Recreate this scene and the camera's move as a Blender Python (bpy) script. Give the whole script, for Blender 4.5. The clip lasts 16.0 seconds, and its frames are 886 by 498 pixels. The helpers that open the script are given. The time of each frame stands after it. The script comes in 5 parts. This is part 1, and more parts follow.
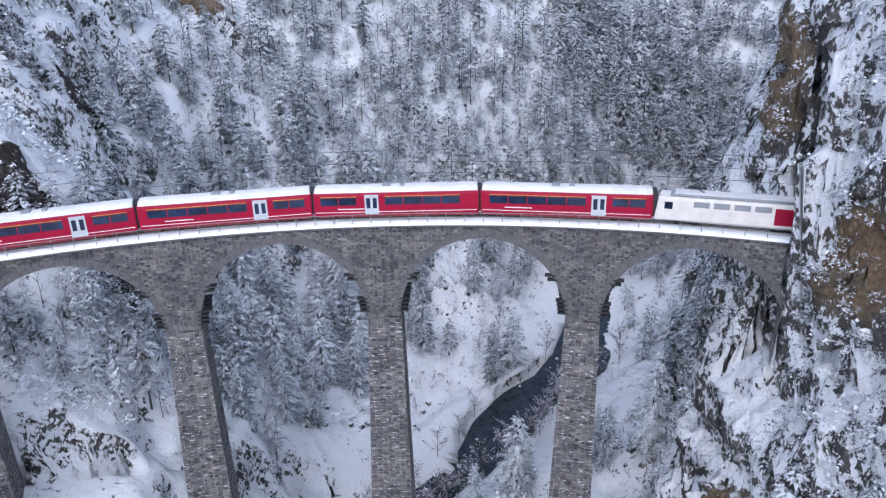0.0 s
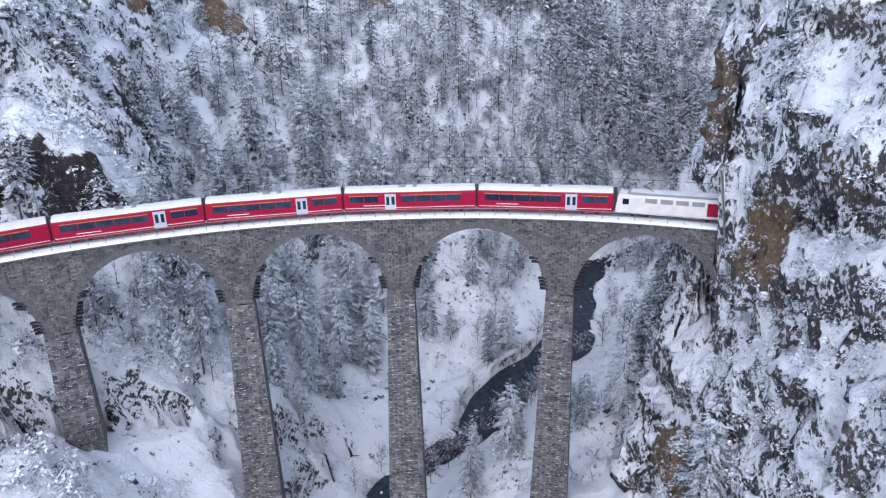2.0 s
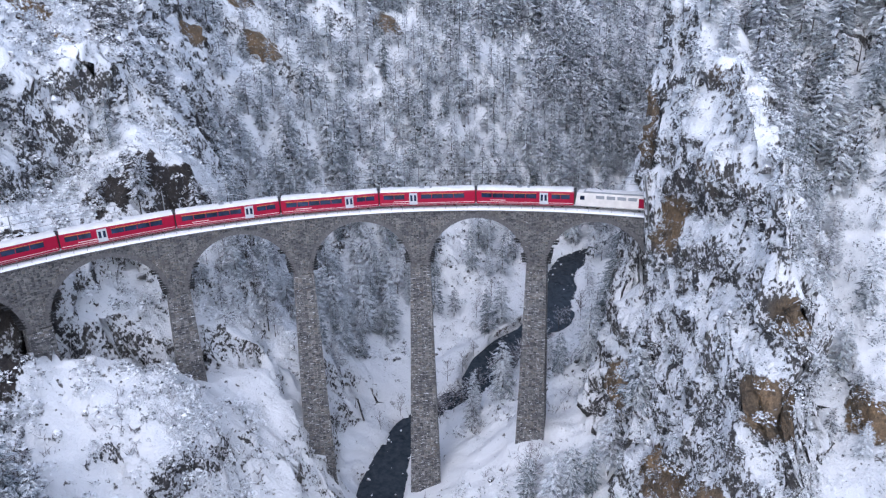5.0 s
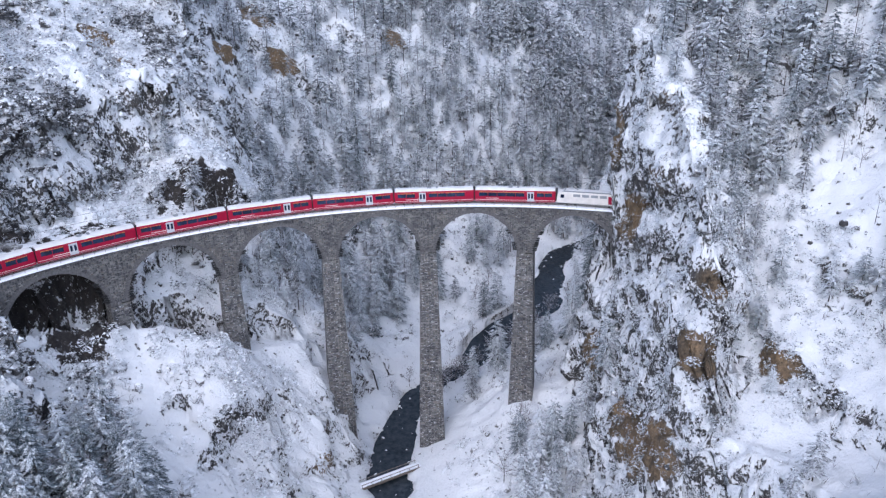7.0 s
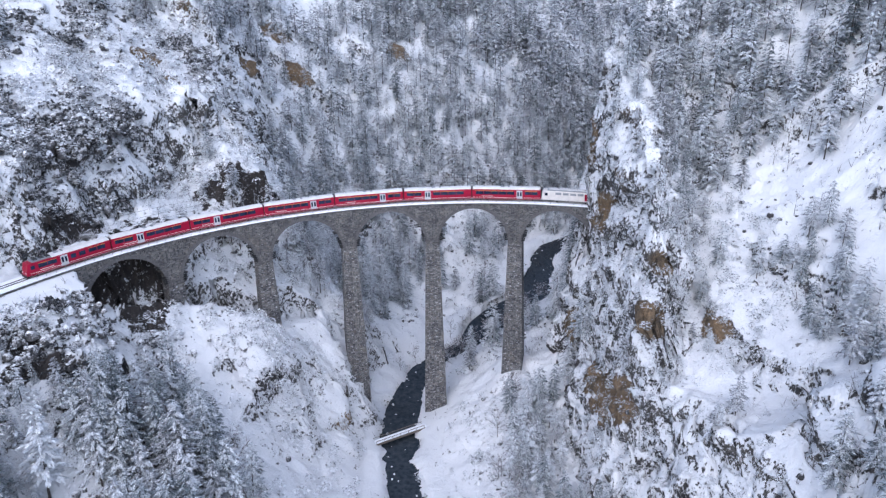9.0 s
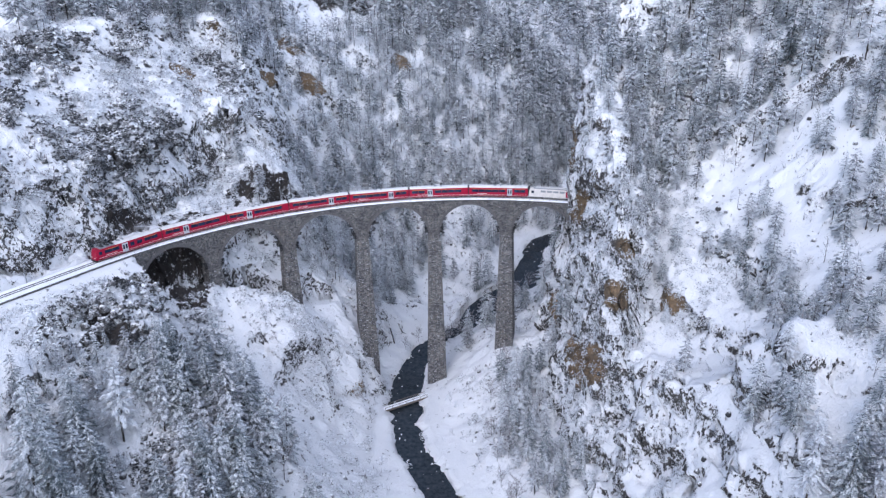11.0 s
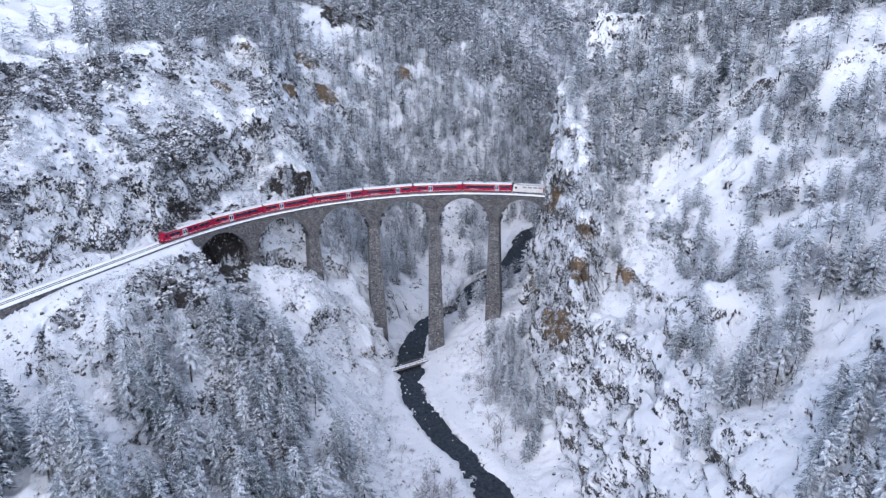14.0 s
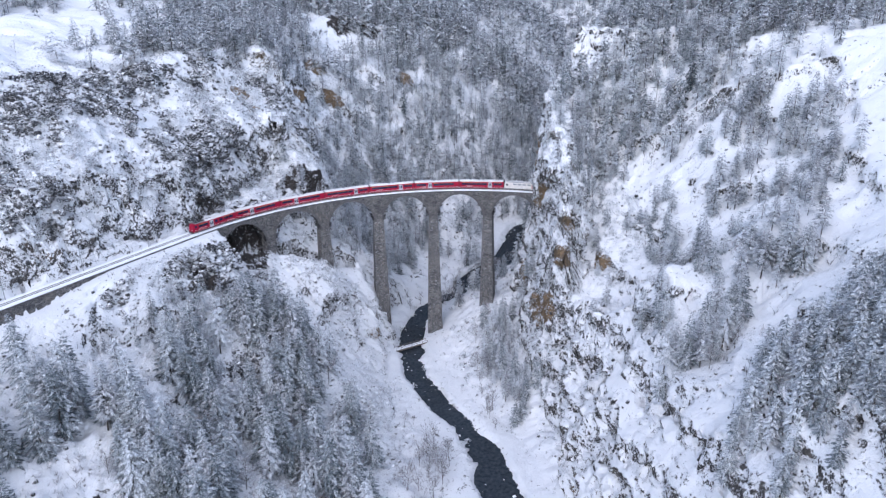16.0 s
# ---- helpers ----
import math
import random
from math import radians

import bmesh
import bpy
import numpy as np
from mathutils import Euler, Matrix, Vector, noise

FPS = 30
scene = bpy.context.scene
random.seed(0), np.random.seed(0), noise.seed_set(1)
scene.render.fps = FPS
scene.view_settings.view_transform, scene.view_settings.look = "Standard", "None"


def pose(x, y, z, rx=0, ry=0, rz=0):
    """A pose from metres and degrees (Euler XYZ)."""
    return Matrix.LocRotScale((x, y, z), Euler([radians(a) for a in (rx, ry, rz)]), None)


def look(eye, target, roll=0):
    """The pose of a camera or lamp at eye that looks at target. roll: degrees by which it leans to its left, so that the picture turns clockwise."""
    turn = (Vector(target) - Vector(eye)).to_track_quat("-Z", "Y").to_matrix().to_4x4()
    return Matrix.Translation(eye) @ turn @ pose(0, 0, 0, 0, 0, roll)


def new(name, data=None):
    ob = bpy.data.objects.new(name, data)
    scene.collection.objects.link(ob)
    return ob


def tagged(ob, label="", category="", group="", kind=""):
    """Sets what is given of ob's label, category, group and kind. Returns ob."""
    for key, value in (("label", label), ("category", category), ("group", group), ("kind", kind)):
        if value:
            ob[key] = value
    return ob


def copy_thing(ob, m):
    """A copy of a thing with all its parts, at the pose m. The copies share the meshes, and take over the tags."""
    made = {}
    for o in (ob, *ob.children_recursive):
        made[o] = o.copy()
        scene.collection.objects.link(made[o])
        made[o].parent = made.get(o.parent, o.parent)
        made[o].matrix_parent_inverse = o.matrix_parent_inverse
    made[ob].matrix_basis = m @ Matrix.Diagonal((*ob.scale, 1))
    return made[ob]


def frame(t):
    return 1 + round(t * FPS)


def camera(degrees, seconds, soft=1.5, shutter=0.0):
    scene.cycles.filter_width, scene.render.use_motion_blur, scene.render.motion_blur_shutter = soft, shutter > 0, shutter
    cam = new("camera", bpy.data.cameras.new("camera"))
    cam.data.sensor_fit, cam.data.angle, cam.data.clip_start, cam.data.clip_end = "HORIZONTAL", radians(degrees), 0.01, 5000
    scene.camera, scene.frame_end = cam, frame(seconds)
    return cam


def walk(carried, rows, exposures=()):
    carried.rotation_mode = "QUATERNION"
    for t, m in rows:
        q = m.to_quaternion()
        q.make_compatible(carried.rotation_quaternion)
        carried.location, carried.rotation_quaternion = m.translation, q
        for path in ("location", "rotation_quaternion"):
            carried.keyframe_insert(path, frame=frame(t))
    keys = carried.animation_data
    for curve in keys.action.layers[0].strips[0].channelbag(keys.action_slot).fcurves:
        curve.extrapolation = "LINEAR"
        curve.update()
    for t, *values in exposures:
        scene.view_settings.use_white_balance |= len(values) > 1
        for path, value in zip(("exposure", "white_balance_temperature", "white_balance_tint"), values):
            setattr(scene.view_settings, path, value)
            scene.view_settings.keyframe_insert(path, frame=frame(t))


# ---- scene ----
cam = camera(66.0, 16.0, soft=1.3)
# seconds, x, y, z, yaw, pitch, roll: a drone that backs away from the viaduct and climbs
ROWS = [
    (0.00, 6.47, 27.64, 89.10, -0.37, -20.92, 0.46),
    (0.50, 6.33, 23.58, 90.16, -0.40, -20.85, 0.50),
    (1.00, 6.13, 19.21, 91.31, -0.44, -20.78, 0.53),
    (1.50, 5.89, 14.53, 92.55, -0.48, -20.72, 0.56),
    (2.00, 5.61, 9.59, 93.86, -0.52, -20.67, 0.59),
    (2.50, 5.29, 4.41, 95.24, -0.55, -20.62, 0.62),
    (3.00, 4.95, -0.99, 96.68, -0.59, -20.58, 0.65),
    (3.50, 4.59, -6.58, 98.19, -0.63, -20.54, 0.68),
    (4.00, 4.22, -12.35, 99.74, -0.67, -20.51, 0.70),
    (4.75, 3.64, -21.29, 102.16, -0.73, -20.47, 0.74),
    (5.50, 3.05, -30.53, 104.66, -0.79, -20.44, 0.77),
    (6.25, 2.48, -40.01, 107.22, -0.85, -20.41, 0.80),
    (7.00, 1.92, -49.69, 109.82, -0.91, -20.39, 0.83),
    (8.00, 1.22, -62.82, 113.33, -0.99, -20.37, 0.85),
    (9.00, 0.59, -76.13, 116.84, -1.06, -20.37, 0.87),
    (9.75, 0.18, -86.19, 119.45, -1.12, -20.36, 0.88),
    (10.50, -0.19, -96.28, 122.04, -1.17, -20.37, 0.89),
    (11.25, -0.51, -106.38, 124.58, -1.22, -20.37, 0.89),
    (12.00, -0.78, -116.46, 127.07, -1.27, -20.37, 0.89),
    (13.00, -1.06, -129.85, 130.30, -1.32, -20.38, 0.88),
    (14.00, -1.28, -143.15, 133.42, -1.38, -20.38, 0.86),
    (15.00, -1.45, -156.35, 136.42, -1.42, -20.38, 0.83),
    (16.00, -1.61, -169.45, 139.28, -1.46, -20.37, 0.79),
]
walk(cam, [(t, pose(x, y, z, 90 + pitch, roll, yaw)) for t, x, y, z, yaw, pitch, roll in ROWS],
     exposures=[(0.0, 1.10, 6050, 12), (4.0, 1.04, 6050, 12), (9.0, 0.95, 6050, 12), (16.0, 0.90, 6050, 12)])

# ---- sky and light: an overcast winter day ----
world = bpy.data.worlds.new("sky")
scene.world = world
world.use_nodes = True
wn, wl = world.node_tree.nodes, world.node_tree.links
sky = wn.new("ShaderNodeTexSky")
sky.sky_type, sky.sun_disc = "NISHITA", False
sky.sun_elevation, sky.sun_rotation = radians(38), radians(200)
sky.air_density, sky.dust_density = 1.0, 1.0
soften = wn.new("ShaderNodeHueSaturation")
soften.inputs["Saturation"].default_value = 0.85
wl.new(sky.outputs[0], soften.inputs["Color"])
wl.new(soften.outputs[0], wn["Background"].inputs["Color"])
wn["Background"].inputs["Strength"].default_value = 0.15
sun = new("sun", bpy.data.lights.new("sun", "SUN"))
sun.data.energy, sun.data.angle, sun.data.color = 1.1, radians(110), (1.0, 0.97, 0.95)
sun.matrix_world = look((0, -165, 260), (0, 60, 30))

# ---- materials ----


def material(name, rough=0.8, metal=0.0):
    m = bpy.data.materials.new(name)
    m.use_nodes = True
    b = m.node_tree.nodes["Principled BSDF"]
    b.inputs["Roughness"].default_value, b.inputs["Metallic"].default_value = rough, metal
    return m, m.node_tree.nodes, m.node_tree.links, b


def noise_node(n, l, coord, scale, detail=4.0, rough=0.55):
    t = n.new("ShaderNodeTexNoise")
    t.inputs["Scale"].default_value, t.inputs["Detail"].default_value, t.inputs["Roughness"].default_value = scale, detail, rough
    l.new(coord, t.inputs["Vector"])
    return t.outputs["Fac"]


def ramp(n, l, fac, *stops):
    r = n.new("ShaderNodeValToRGB")
    while len(r.color_ramp.elements) < len(stops):
        r.color_ramp.elements.new(0.5)
    for e, (p, c) in zip(r.color_ramp.elements, stops):
        e.position, e.color = p, (*c, 1) if len(c) == 3 else c
    l.new(fac, r.inputs[0])
    return r.outputs[0]


def calc(n, l, op, a, b=0.0, c=0.0):
    m = n.new("ShaderNodeMath")
    m.operation = op
    for i, v in enumerate((a, b, c)):
        if isinstance(v, (int, float)):
            m.inputs[i].default_value = v
        else:
            l.new(v, m.inputs[i])
    return m.outputs[0]


def blend(n, l, fac, a, b):
    m = n.new("ShaderNodeMix")
    m.data_type = "RGBA"
    for i, v in ((0, fac), (6, a), (7, b)):
        if isinstance(v, (int, float)):
            m.inputs[i].default_value = v
        elif isinstance(v, tuple):
            m.inputs[i].default_value = (*v, 1)
        else:
            l.new(v, m.inputs[i])
    return m.outputs[2]


def step(n, l, v, lo, hi):
    r = n.new("ShaderNodeMapRange")
    r.interpolation_type = "SMOOTHSTEP"
    r.inputs["From Min"].default_value, r.inputs["From Max"].default_value = lo, hi
    l.new(v, r.inputs["Value"])
    return r.outputs["Result"]


def bump(n, l, b, height, strength, distance):
    k = n.new("ShaderNodeBump")
    k.inputs["Strength"].default_value, k.inputs["Distance"].default_value = strength, distance
    l.new(height, k.inputs["Height"])
    l.new(k.outputs[0], b.inputs["Normal"])


SNOW = (0.86, 0.87, 0.90)
FROST = (0.66, 0.685, 0.725)


def upness(n, l):
    g = n.new("ShaderNodeNewGeometry")
    s = n.new("ShaderNodeSeparateXYZ")
    l.new(g.outputs["Normal"], s.inputs[0])
    return g.outputs["Position"], s.outputs["Z"]


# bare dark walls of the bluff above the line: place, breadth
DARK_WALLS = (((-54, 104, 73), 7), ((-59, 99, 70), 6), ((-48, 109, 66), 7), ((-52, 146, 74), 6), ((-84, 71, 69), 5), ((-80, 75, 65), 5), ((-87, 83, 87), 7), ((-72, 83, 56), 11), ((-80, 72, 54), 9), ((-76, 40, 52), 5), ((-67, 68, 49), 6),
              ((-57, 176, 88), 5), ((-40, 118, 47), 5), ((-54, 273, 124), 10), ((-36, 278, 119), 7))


def ground_material():
    m, n, l, b = material("snow_and_rock", 0.85)
    pos, up = upness(n, l)
    squash = n.new("ShaderNodeVectorMath")
    squash.operation = "MULTIPLY"
    l.new(pos, squash.inputs[0])
    squash.inputs[1].default_value = (1.0, 1.0, 0.22)
    fine = noise_node(n, l, pos, 2.2, 6, 0.72)
    mid = noise_node(n, l, pos, 0.22, 5, 0.6)
    big = noise_node(n, l, pos, 0.035, 3)
    streak = noise_node(n, l, squash.outputs[0], 0.5, 6, 0.65)
    # rock where the slope is too steep for snow to lie
    def lumps(scale, rise, squeeze):
        s0 = n.new("ShaderNodeVectorMath")
        s0.operation = "MULTIPLY"
        l.new(pos, s0.inputs[0])
        s0.inputs[1].default_value = (1.0, 1.0, squeeze)
        lift = n.new("ShaderNodeVectorMath")
        lift.operation = "ADD"
        l.new(s0.outputs[0], lift.inputs[0])
        lift.inputs[1].default_value = (0, 0, rise * squeeze)
        return calc(n, l, "SUBTRACT", noise_node(n, l, s0.outputs[0], scale, 4, 0.62), noise_node(n, l, lift.outputs[0], scale, 4, 0.62))
    lying = calc(n, l, "ADD", calc(n, l, "MULTIPLY", lumps(1.5, 0.45, 0.5), 1.9), calc(n, l, "MULTIPLY", lumps(0.45, 1.2, 0.4), 1.8))
    lying = calc(n, l, "ADD", lying, calc(n, l, "MULTIPLY", lumps(6.5, 0.11, 0.6), 0.5))
    loose = calc(n, l, "MAXIMUM", calc(n, l, "MULTIPLY_ADD", up, -2.0, 1.75), 0.22)
    v = calc(n, l, "ADD", calc(n, l, "MULTIPLY_ADD", up, 0.75, 0.33), calc(n, l, "MULTIPLY", calc(n, l, "SUBTRACT", calc(n, l, "MULTIPLY_ADD", fine, 0.5, calc(n, l, "MULTIPLY", streak, 0.5)), 0.5), loose))
    v = calc(n, l, "ADD", v, calc(n, l, "MULTIPLY", calc(n, l, "SUBTRACT", mid, 0.5), 0.75))
    v = calc(n, l, "ADD", v, calc(n, l, "MULTIPLY", lying, calc(n, l, "MULTIPLY_ADD", up, -2.1, 1.95)))
    # bare ochre faces where slabs have broken away
    bare = 0.0
    for place, size in (((36.5, 64, 32), 5), ((37, 56, 31), 6.5), ((39.5, 48, 36), 6), ((37, 84, 35), 5.5), ((41, 79, 68), 5), ((42, 45, 56), 4.5), ((46, 47, 67), 3), ((57, 47, 53), 4), ((43, 102, 80), 7),
                        ((-51, 204, 89), 7), ((-14, 250, 93), 6), ((-81, 127, 102), 4.5), ((-74, 124, 95), 4), ((-64, 179, 95), 5), ((-62, 215, 104), 7)):
        far_ = n.new("ShaderNodeVectorMath")
        far_.operation = "DISTANCE"
        l.new(pos, far_.inputs[0])
        far_.inputs[1].default_value = place
        ring = calc(n, l, "ADD", calc(n, l, "MULTIPLY", far_.outputs["Value"], 1 / size), calc(n, l, "MULTIPLY", calc(n, l, "SUBTRACT", mid, 0.5), 1.5))
        bare = calc(n, l, "MAXIMUM", bare, calc(n, l, "SUBTRACT", 1.0, step(n, l, ring, 0.7, 1.15)))
    v = calc(n, l, "SUBTRACT", v, calc(n, l, "MULTIPLY", bare, 0.6))
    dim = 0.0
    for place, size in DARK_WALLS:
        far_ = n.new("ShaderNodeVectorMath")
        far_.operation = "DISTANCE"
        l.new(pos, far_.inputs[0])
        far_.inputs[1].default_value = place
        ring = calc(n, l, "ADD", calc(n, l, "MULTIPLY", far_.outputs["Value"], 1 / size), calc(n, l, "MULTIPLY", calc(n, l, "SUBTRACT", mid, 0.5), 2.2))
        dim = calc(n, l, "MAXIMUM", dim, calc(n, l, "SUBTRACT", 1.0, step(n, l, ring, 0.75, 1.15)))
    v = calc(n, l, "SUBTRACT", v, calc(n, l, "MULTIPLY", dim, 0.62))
    rock = calc(n, l, "SUBTRACT", 1.0, step(n, l, v, 0.31, 0.51))
    # stones and scrub that stick out of the snow
    spots = step(n, l, calc(n, l, "ADD", noise_node(n, l, pos, 0.9, 5, 0.7), calc(n, l, "MULTIPLY", mid, 0.55)), 0.925, 0.965)
    rock = calc(n, l, "MAXIMUM", rock, calc(n, l, "MULTIPLY", spots, 0.85))
    tone = ramp(n, l, streak, (0.25, (0.030, 0.031, 0.037)), (0.45, (0.085, 0.082, 0.085)), (0.75, (0.23, 0.215, 0.20)))
    warm = ramp(n, l, mid, (0.3, (0.12, 0.094, 0.068)), (0.7, (0.37, 0.25, 0.145)))
    stone = blend(n, l, step(n, l, big, 0.64, 0.78), tone, warm)
    stone = blend(n, l, bare, stone, warm)
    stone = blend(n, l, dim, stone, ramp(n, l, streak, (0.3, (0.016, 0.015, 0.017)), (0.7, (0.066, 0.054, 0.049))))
    grit = n.new("ShaderNodeMix")
    grit.data_type, grit.blend_type = "RGBA", "MULTIPLY"
    grit.inputs[0].default_value = 0.85
    l.new(stone, grit.inputs[6])
    l.new(ramp(n, l, noise_node(n, l, pos, 2.1, 6, 0.7), (0.32, (0.35, 0.35, 0.38)), (0.62, (1.35, 1.3, 1.25))), grit.inputs[7])
    stone = grit.outputs[2]
    snow = blend(n, l, step(n, l, big, 0.3, 0.7), (0.71, 0.718, 0.75), (0.77, 0.775, 0.80))
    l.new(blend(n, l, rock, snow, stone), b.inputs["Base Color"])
    bump(n, l, b, calc(n, l, "MULTIPLY", calc(n, l, "ADD", fine, calc(n, l, "MULTIPLY", streak, 1.2)), calc(n, l, "MULTIPLY_ADD", rock, 1.3, 0.5)), 0.85, 0.8)
    return m


def foliage_material(name, dark, pale, cover, snow=FROST, lie=0.40):
    """Needles under snow: what faces up carries it, broken by patches."""
    m, n, l, b = material(name, 0.85)
    pos, up = upness(n, l)
    info = n.new("ShaderNodeNewGeometry")
    fine = noise_node(n, l, pos, 4.6, 3, 0.65)
    big = noise_node(n, l, pos, 0.06, 2)
    stand = n.new("ShaderNodeVectorMath")
    stand.operation = "MULTIPLY"
    l.new(pos, stand.inputs[0])
    stand.inputs[1].default_value = (1.0, 1.0, 0.06)
    tree = noise_node(n, l, stand.outputs[0], 0.24, 2, 0.5)
    needles = blend(n, l, calc(n, l, "MULTIPLY_ADD", tree, 0.7, calc(n, l, "MULTIPLY_ADD", info.outputs["Random Per Island"], 0.6, -0.15)), dark, pale)
    v = calc(n, l, "ADD", calc(n, l, "MULTIPLY", calc(n, l, "ABSOLUTE", up), lie), calc(n, l, "MULTIPLY", fine, 1.1))
    v = calc(n, l, "ADD", v, calc(n, l, "MULTIPLY", calc(n, l, "SUBTRACT", big, 0.5), 0.28))
    v = calc(n, l, "ADD", v, calc(n, l, "MULTIPLY", info.outputs["Random Per Island"], 0.22))
    v = calc(n, l, "ADD", v, calc(n, l, "MULTIPLY", calc(n, l, "SUBTRACT", tree, 0.5), 0.75))
    l.new(blend(n, l, step(n, l, v, 0.86 - cover, 1.34 - cover), needles, snow), b.inputs["Base Color"])
    return m


def masonry_material(name, rime_share, wide, tall):
    """Rubble walling: uneven stones in rough courses, pale pointing, rime on the ledges."""
    m, n, l, b = material(name, 0.92)
    uv = n.new("ShaderNodeUVMap").outputs[0]
    g = n.new("ShaderNodeNewGeometry")
    sc = n.new("ShaderNodeVectorMath")
    sc.operation = "MULTIPLY"
    l.new(uv, sc.inputs[0])
    sc.inputs[1].default_value = (1 / wide, 1 / tall, 1)
    cells, gaps = n.new("ShaderNodeTexVoronoi"), n.new("ShaderNodeTexVoronoi")
    for k in (cells, gaps):
        k.voronoi_dimensions = "2D"
        k.inputs["Scale"].default_value, k.inputs["Randomness"].default_value = 1.0, 0.5
        l.new(sc.outputs[0], k.inputs["Vector"])
    gaps.feature = "DISTANCE_TO_EDGE"
    pick_ = n.new("ShaderNodeSeparateColor")
    l.new(cells.outputs["Color"], pick_.inputs[0])
    tone = ramp(n, l, pick_.outputs[0], (0.0, (0.036, 0.038, 0.043)), (0.35, (0.080, 0.082, 0.089)), (0.75, (0.127, 0.127, 0.131)), (1.0, (0.20, 0.197, 0.195)))
    tone = blend(n, l, calc(n, l, "MULTIPLY", step(n, l, pick_.outputs[1], 0.8, 0.95), 0.45), tone, (0.17, 0.14, 0.115))
    joint = calc(n, l, "SUBTRACT", 1.0, step(n, l, gaps.outputs["Distance"], 0.03, 0.13))
    stain = noise_node(n, l, g.outputs["Position"], 0.16, 5, 0.6)
    patch = noise_node(n, l, g.outputs["Position"], 0.5, 4, 0.6)
    pointing = ramp(n, l, patch, (0.35, (0.13, 0.125, 0.122)), (0.65, (0.27, 0.255, 0.245)))
    c = blend(n, l, calc(n, l, "MULTIPLY", joint, 0.75), tone, pointing)
    c = blend(n, l, calc(n, l, "MULTIPLY", step(n, l, stain, 0.52, 0.72), 0.4), c, (0.17, 0.15, 0.13))
    dark = n.new("ShaderNodeMix")
    dark.data_type, dark.blend_type = "RGBA", "MULTIPLY"
    dark.inputs[0].default_value = 0.8
    l.new(c, dark.inputs[6])
    l.new(ramp(n, l, patch, (0.3, (0.70, 0.70, 0.73)), (0.7, (1.35, 1.30, 1.25))), dark.inputs[7])
    lie = n.new("ShaderNodeVectorMath")
    lie.operation = "MULTIPLY"
    l.new(uv, lie.inputs[0])
    lie.inputs[1].default_value = (0.9, 5.0, 1)
    specks = step(n, l, noise_node(n, l, lie.outputs[0], 1.0, 3, 0.7), 0.69 - rime_share, 0.74 - rime_share)
    l.new(blend(n, l, calc(n, l, "MULTIPLY", specks, 0.8), dark.outputs[2], SNOW), b.inputs["Base Color"])
    relief = calc(n, l, "ADD", step(n, l, gaps.outputs["Distance"], 0.0, 0.2), calc(n, l, "MULTIPLY", noise_node(n, l, uv, 4.0, 4), 0.8))
    bump(n, l, b, relief, 0.9, 0.14)
    return m


def plain(name, colour, rough=0.5, metal=0.0, vary=0.12, scale=0.8):
    m, n, l, b = material(name, rough, metal)
    g = n.new("ShaderNodeNewGeometry")
    a = noise_node(n, l, g.outputs["Position"], scale, 5, 0.6)
    l.new(ramp(n, l, a, (0.3, tuple(c * (1 - vary) for c in colour)), (0.7, tuple(min(1, c * (1 + vary)) for c in colour))), b.inputs["Base Color"])
    return m


def water_material():
    m, n, l, b = material("dark_river_water", 0.2)
    g = n.new("ShaderNodeNewGeometry")
    a = noise_node(n, l, g.outputs["Position"], 0.8, 4)
    l.new(ramp(n, l, a, (0.3, (0.012, 0.016, 0.022)), (0.75, (0.045, 0.052, 0.06))), b.inputs["Base Color"])
    b.inputs["Specular IOR Level"].default_value = 0.25
    bump(n, l, b, noise_node(n, l, g.outputs["Position"], 2.2, 4), 0.35, 0.15)
    return m


def glass_material():
    m, n, l, b = material("tinted_window_glass", 0.08)
    g = n.new("ShaderNodeNewGeometry")
    a = noise_node(n, l, g.outputs["Position"], 0.6, 2)
    l.new(ramp(n, l, a, (0.35, (0.008, 0.012, 0.028)), (0.7, (0.02, 0.035, 0.085))), b.inputs["Base Color"])
    return m


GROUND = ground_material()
SPRUCE = foliage_material("snowy_spruce_needles", (0.032, 0.050, 0.062), (0.098, 0.124, 0.144), 0.10)
SPRUCE_NEAR = foliage_material("snow_laden_spruce", (0.030, 0.050, 0.062), (0.10, 0.130, 0.146), 0.075, (0.71, 0.735, 0.775))
LARCH = foliage_material("frosted_pine_needles", (0.050, 0.050, 0.063), (0.152, 0.150, 0.178), 0.14)
BARK = plain("dark_bark", (0.055, 0.045, 0.04), 0.9, vary=0.4, scale=3)
TWIGS = foliage_material("frosted_bare_twigs", (0.11, 0.095, 0.10), (0.30, 0.27, 0.30), 0.16)
MASONRY = masonry_material("grey_rubble_masonry", 0.02, 0.48, 0.28)
PIERSTONE = masonry_material("rough_pier_masonry", 0.09, 0.72, 0.40)
STONE = plain("cut_arch_stone", (0.105, 0.10, 0.102), 0.9, vary=0.35, scale=2.5)
SNOWMAT = plain("packed_snow", (0.82, 0.83, 0.87), 0.8, vary=0.04)
RED = plain("red_coach_paint", (0.285, 0.004, 0.030), 0.42, vary=0.06)
DARKRED = plain("dark_red_skirt", (0.16, 0.012, 0.02), 0.5)
ROOF = plain("snow_dusted_roof", (0.60, 0.585, 0.585), 0.7, vary=0.1)
GREYROOF = plain("grey_roof_panels", (0.22, 0.23, 0.25), 0.6)
DOORGREY = plain("light_grey_door_paint", (0.45, 0.47, 0.50), 0.4, vary=0.06)
BLACK = plain("black_running_gear", (0.02, 0.02, 0.022), 0.7)
RED.node_tree.nodes["Principled BSDF"].inputs["Specular IOR Level"].default_value = 0.2
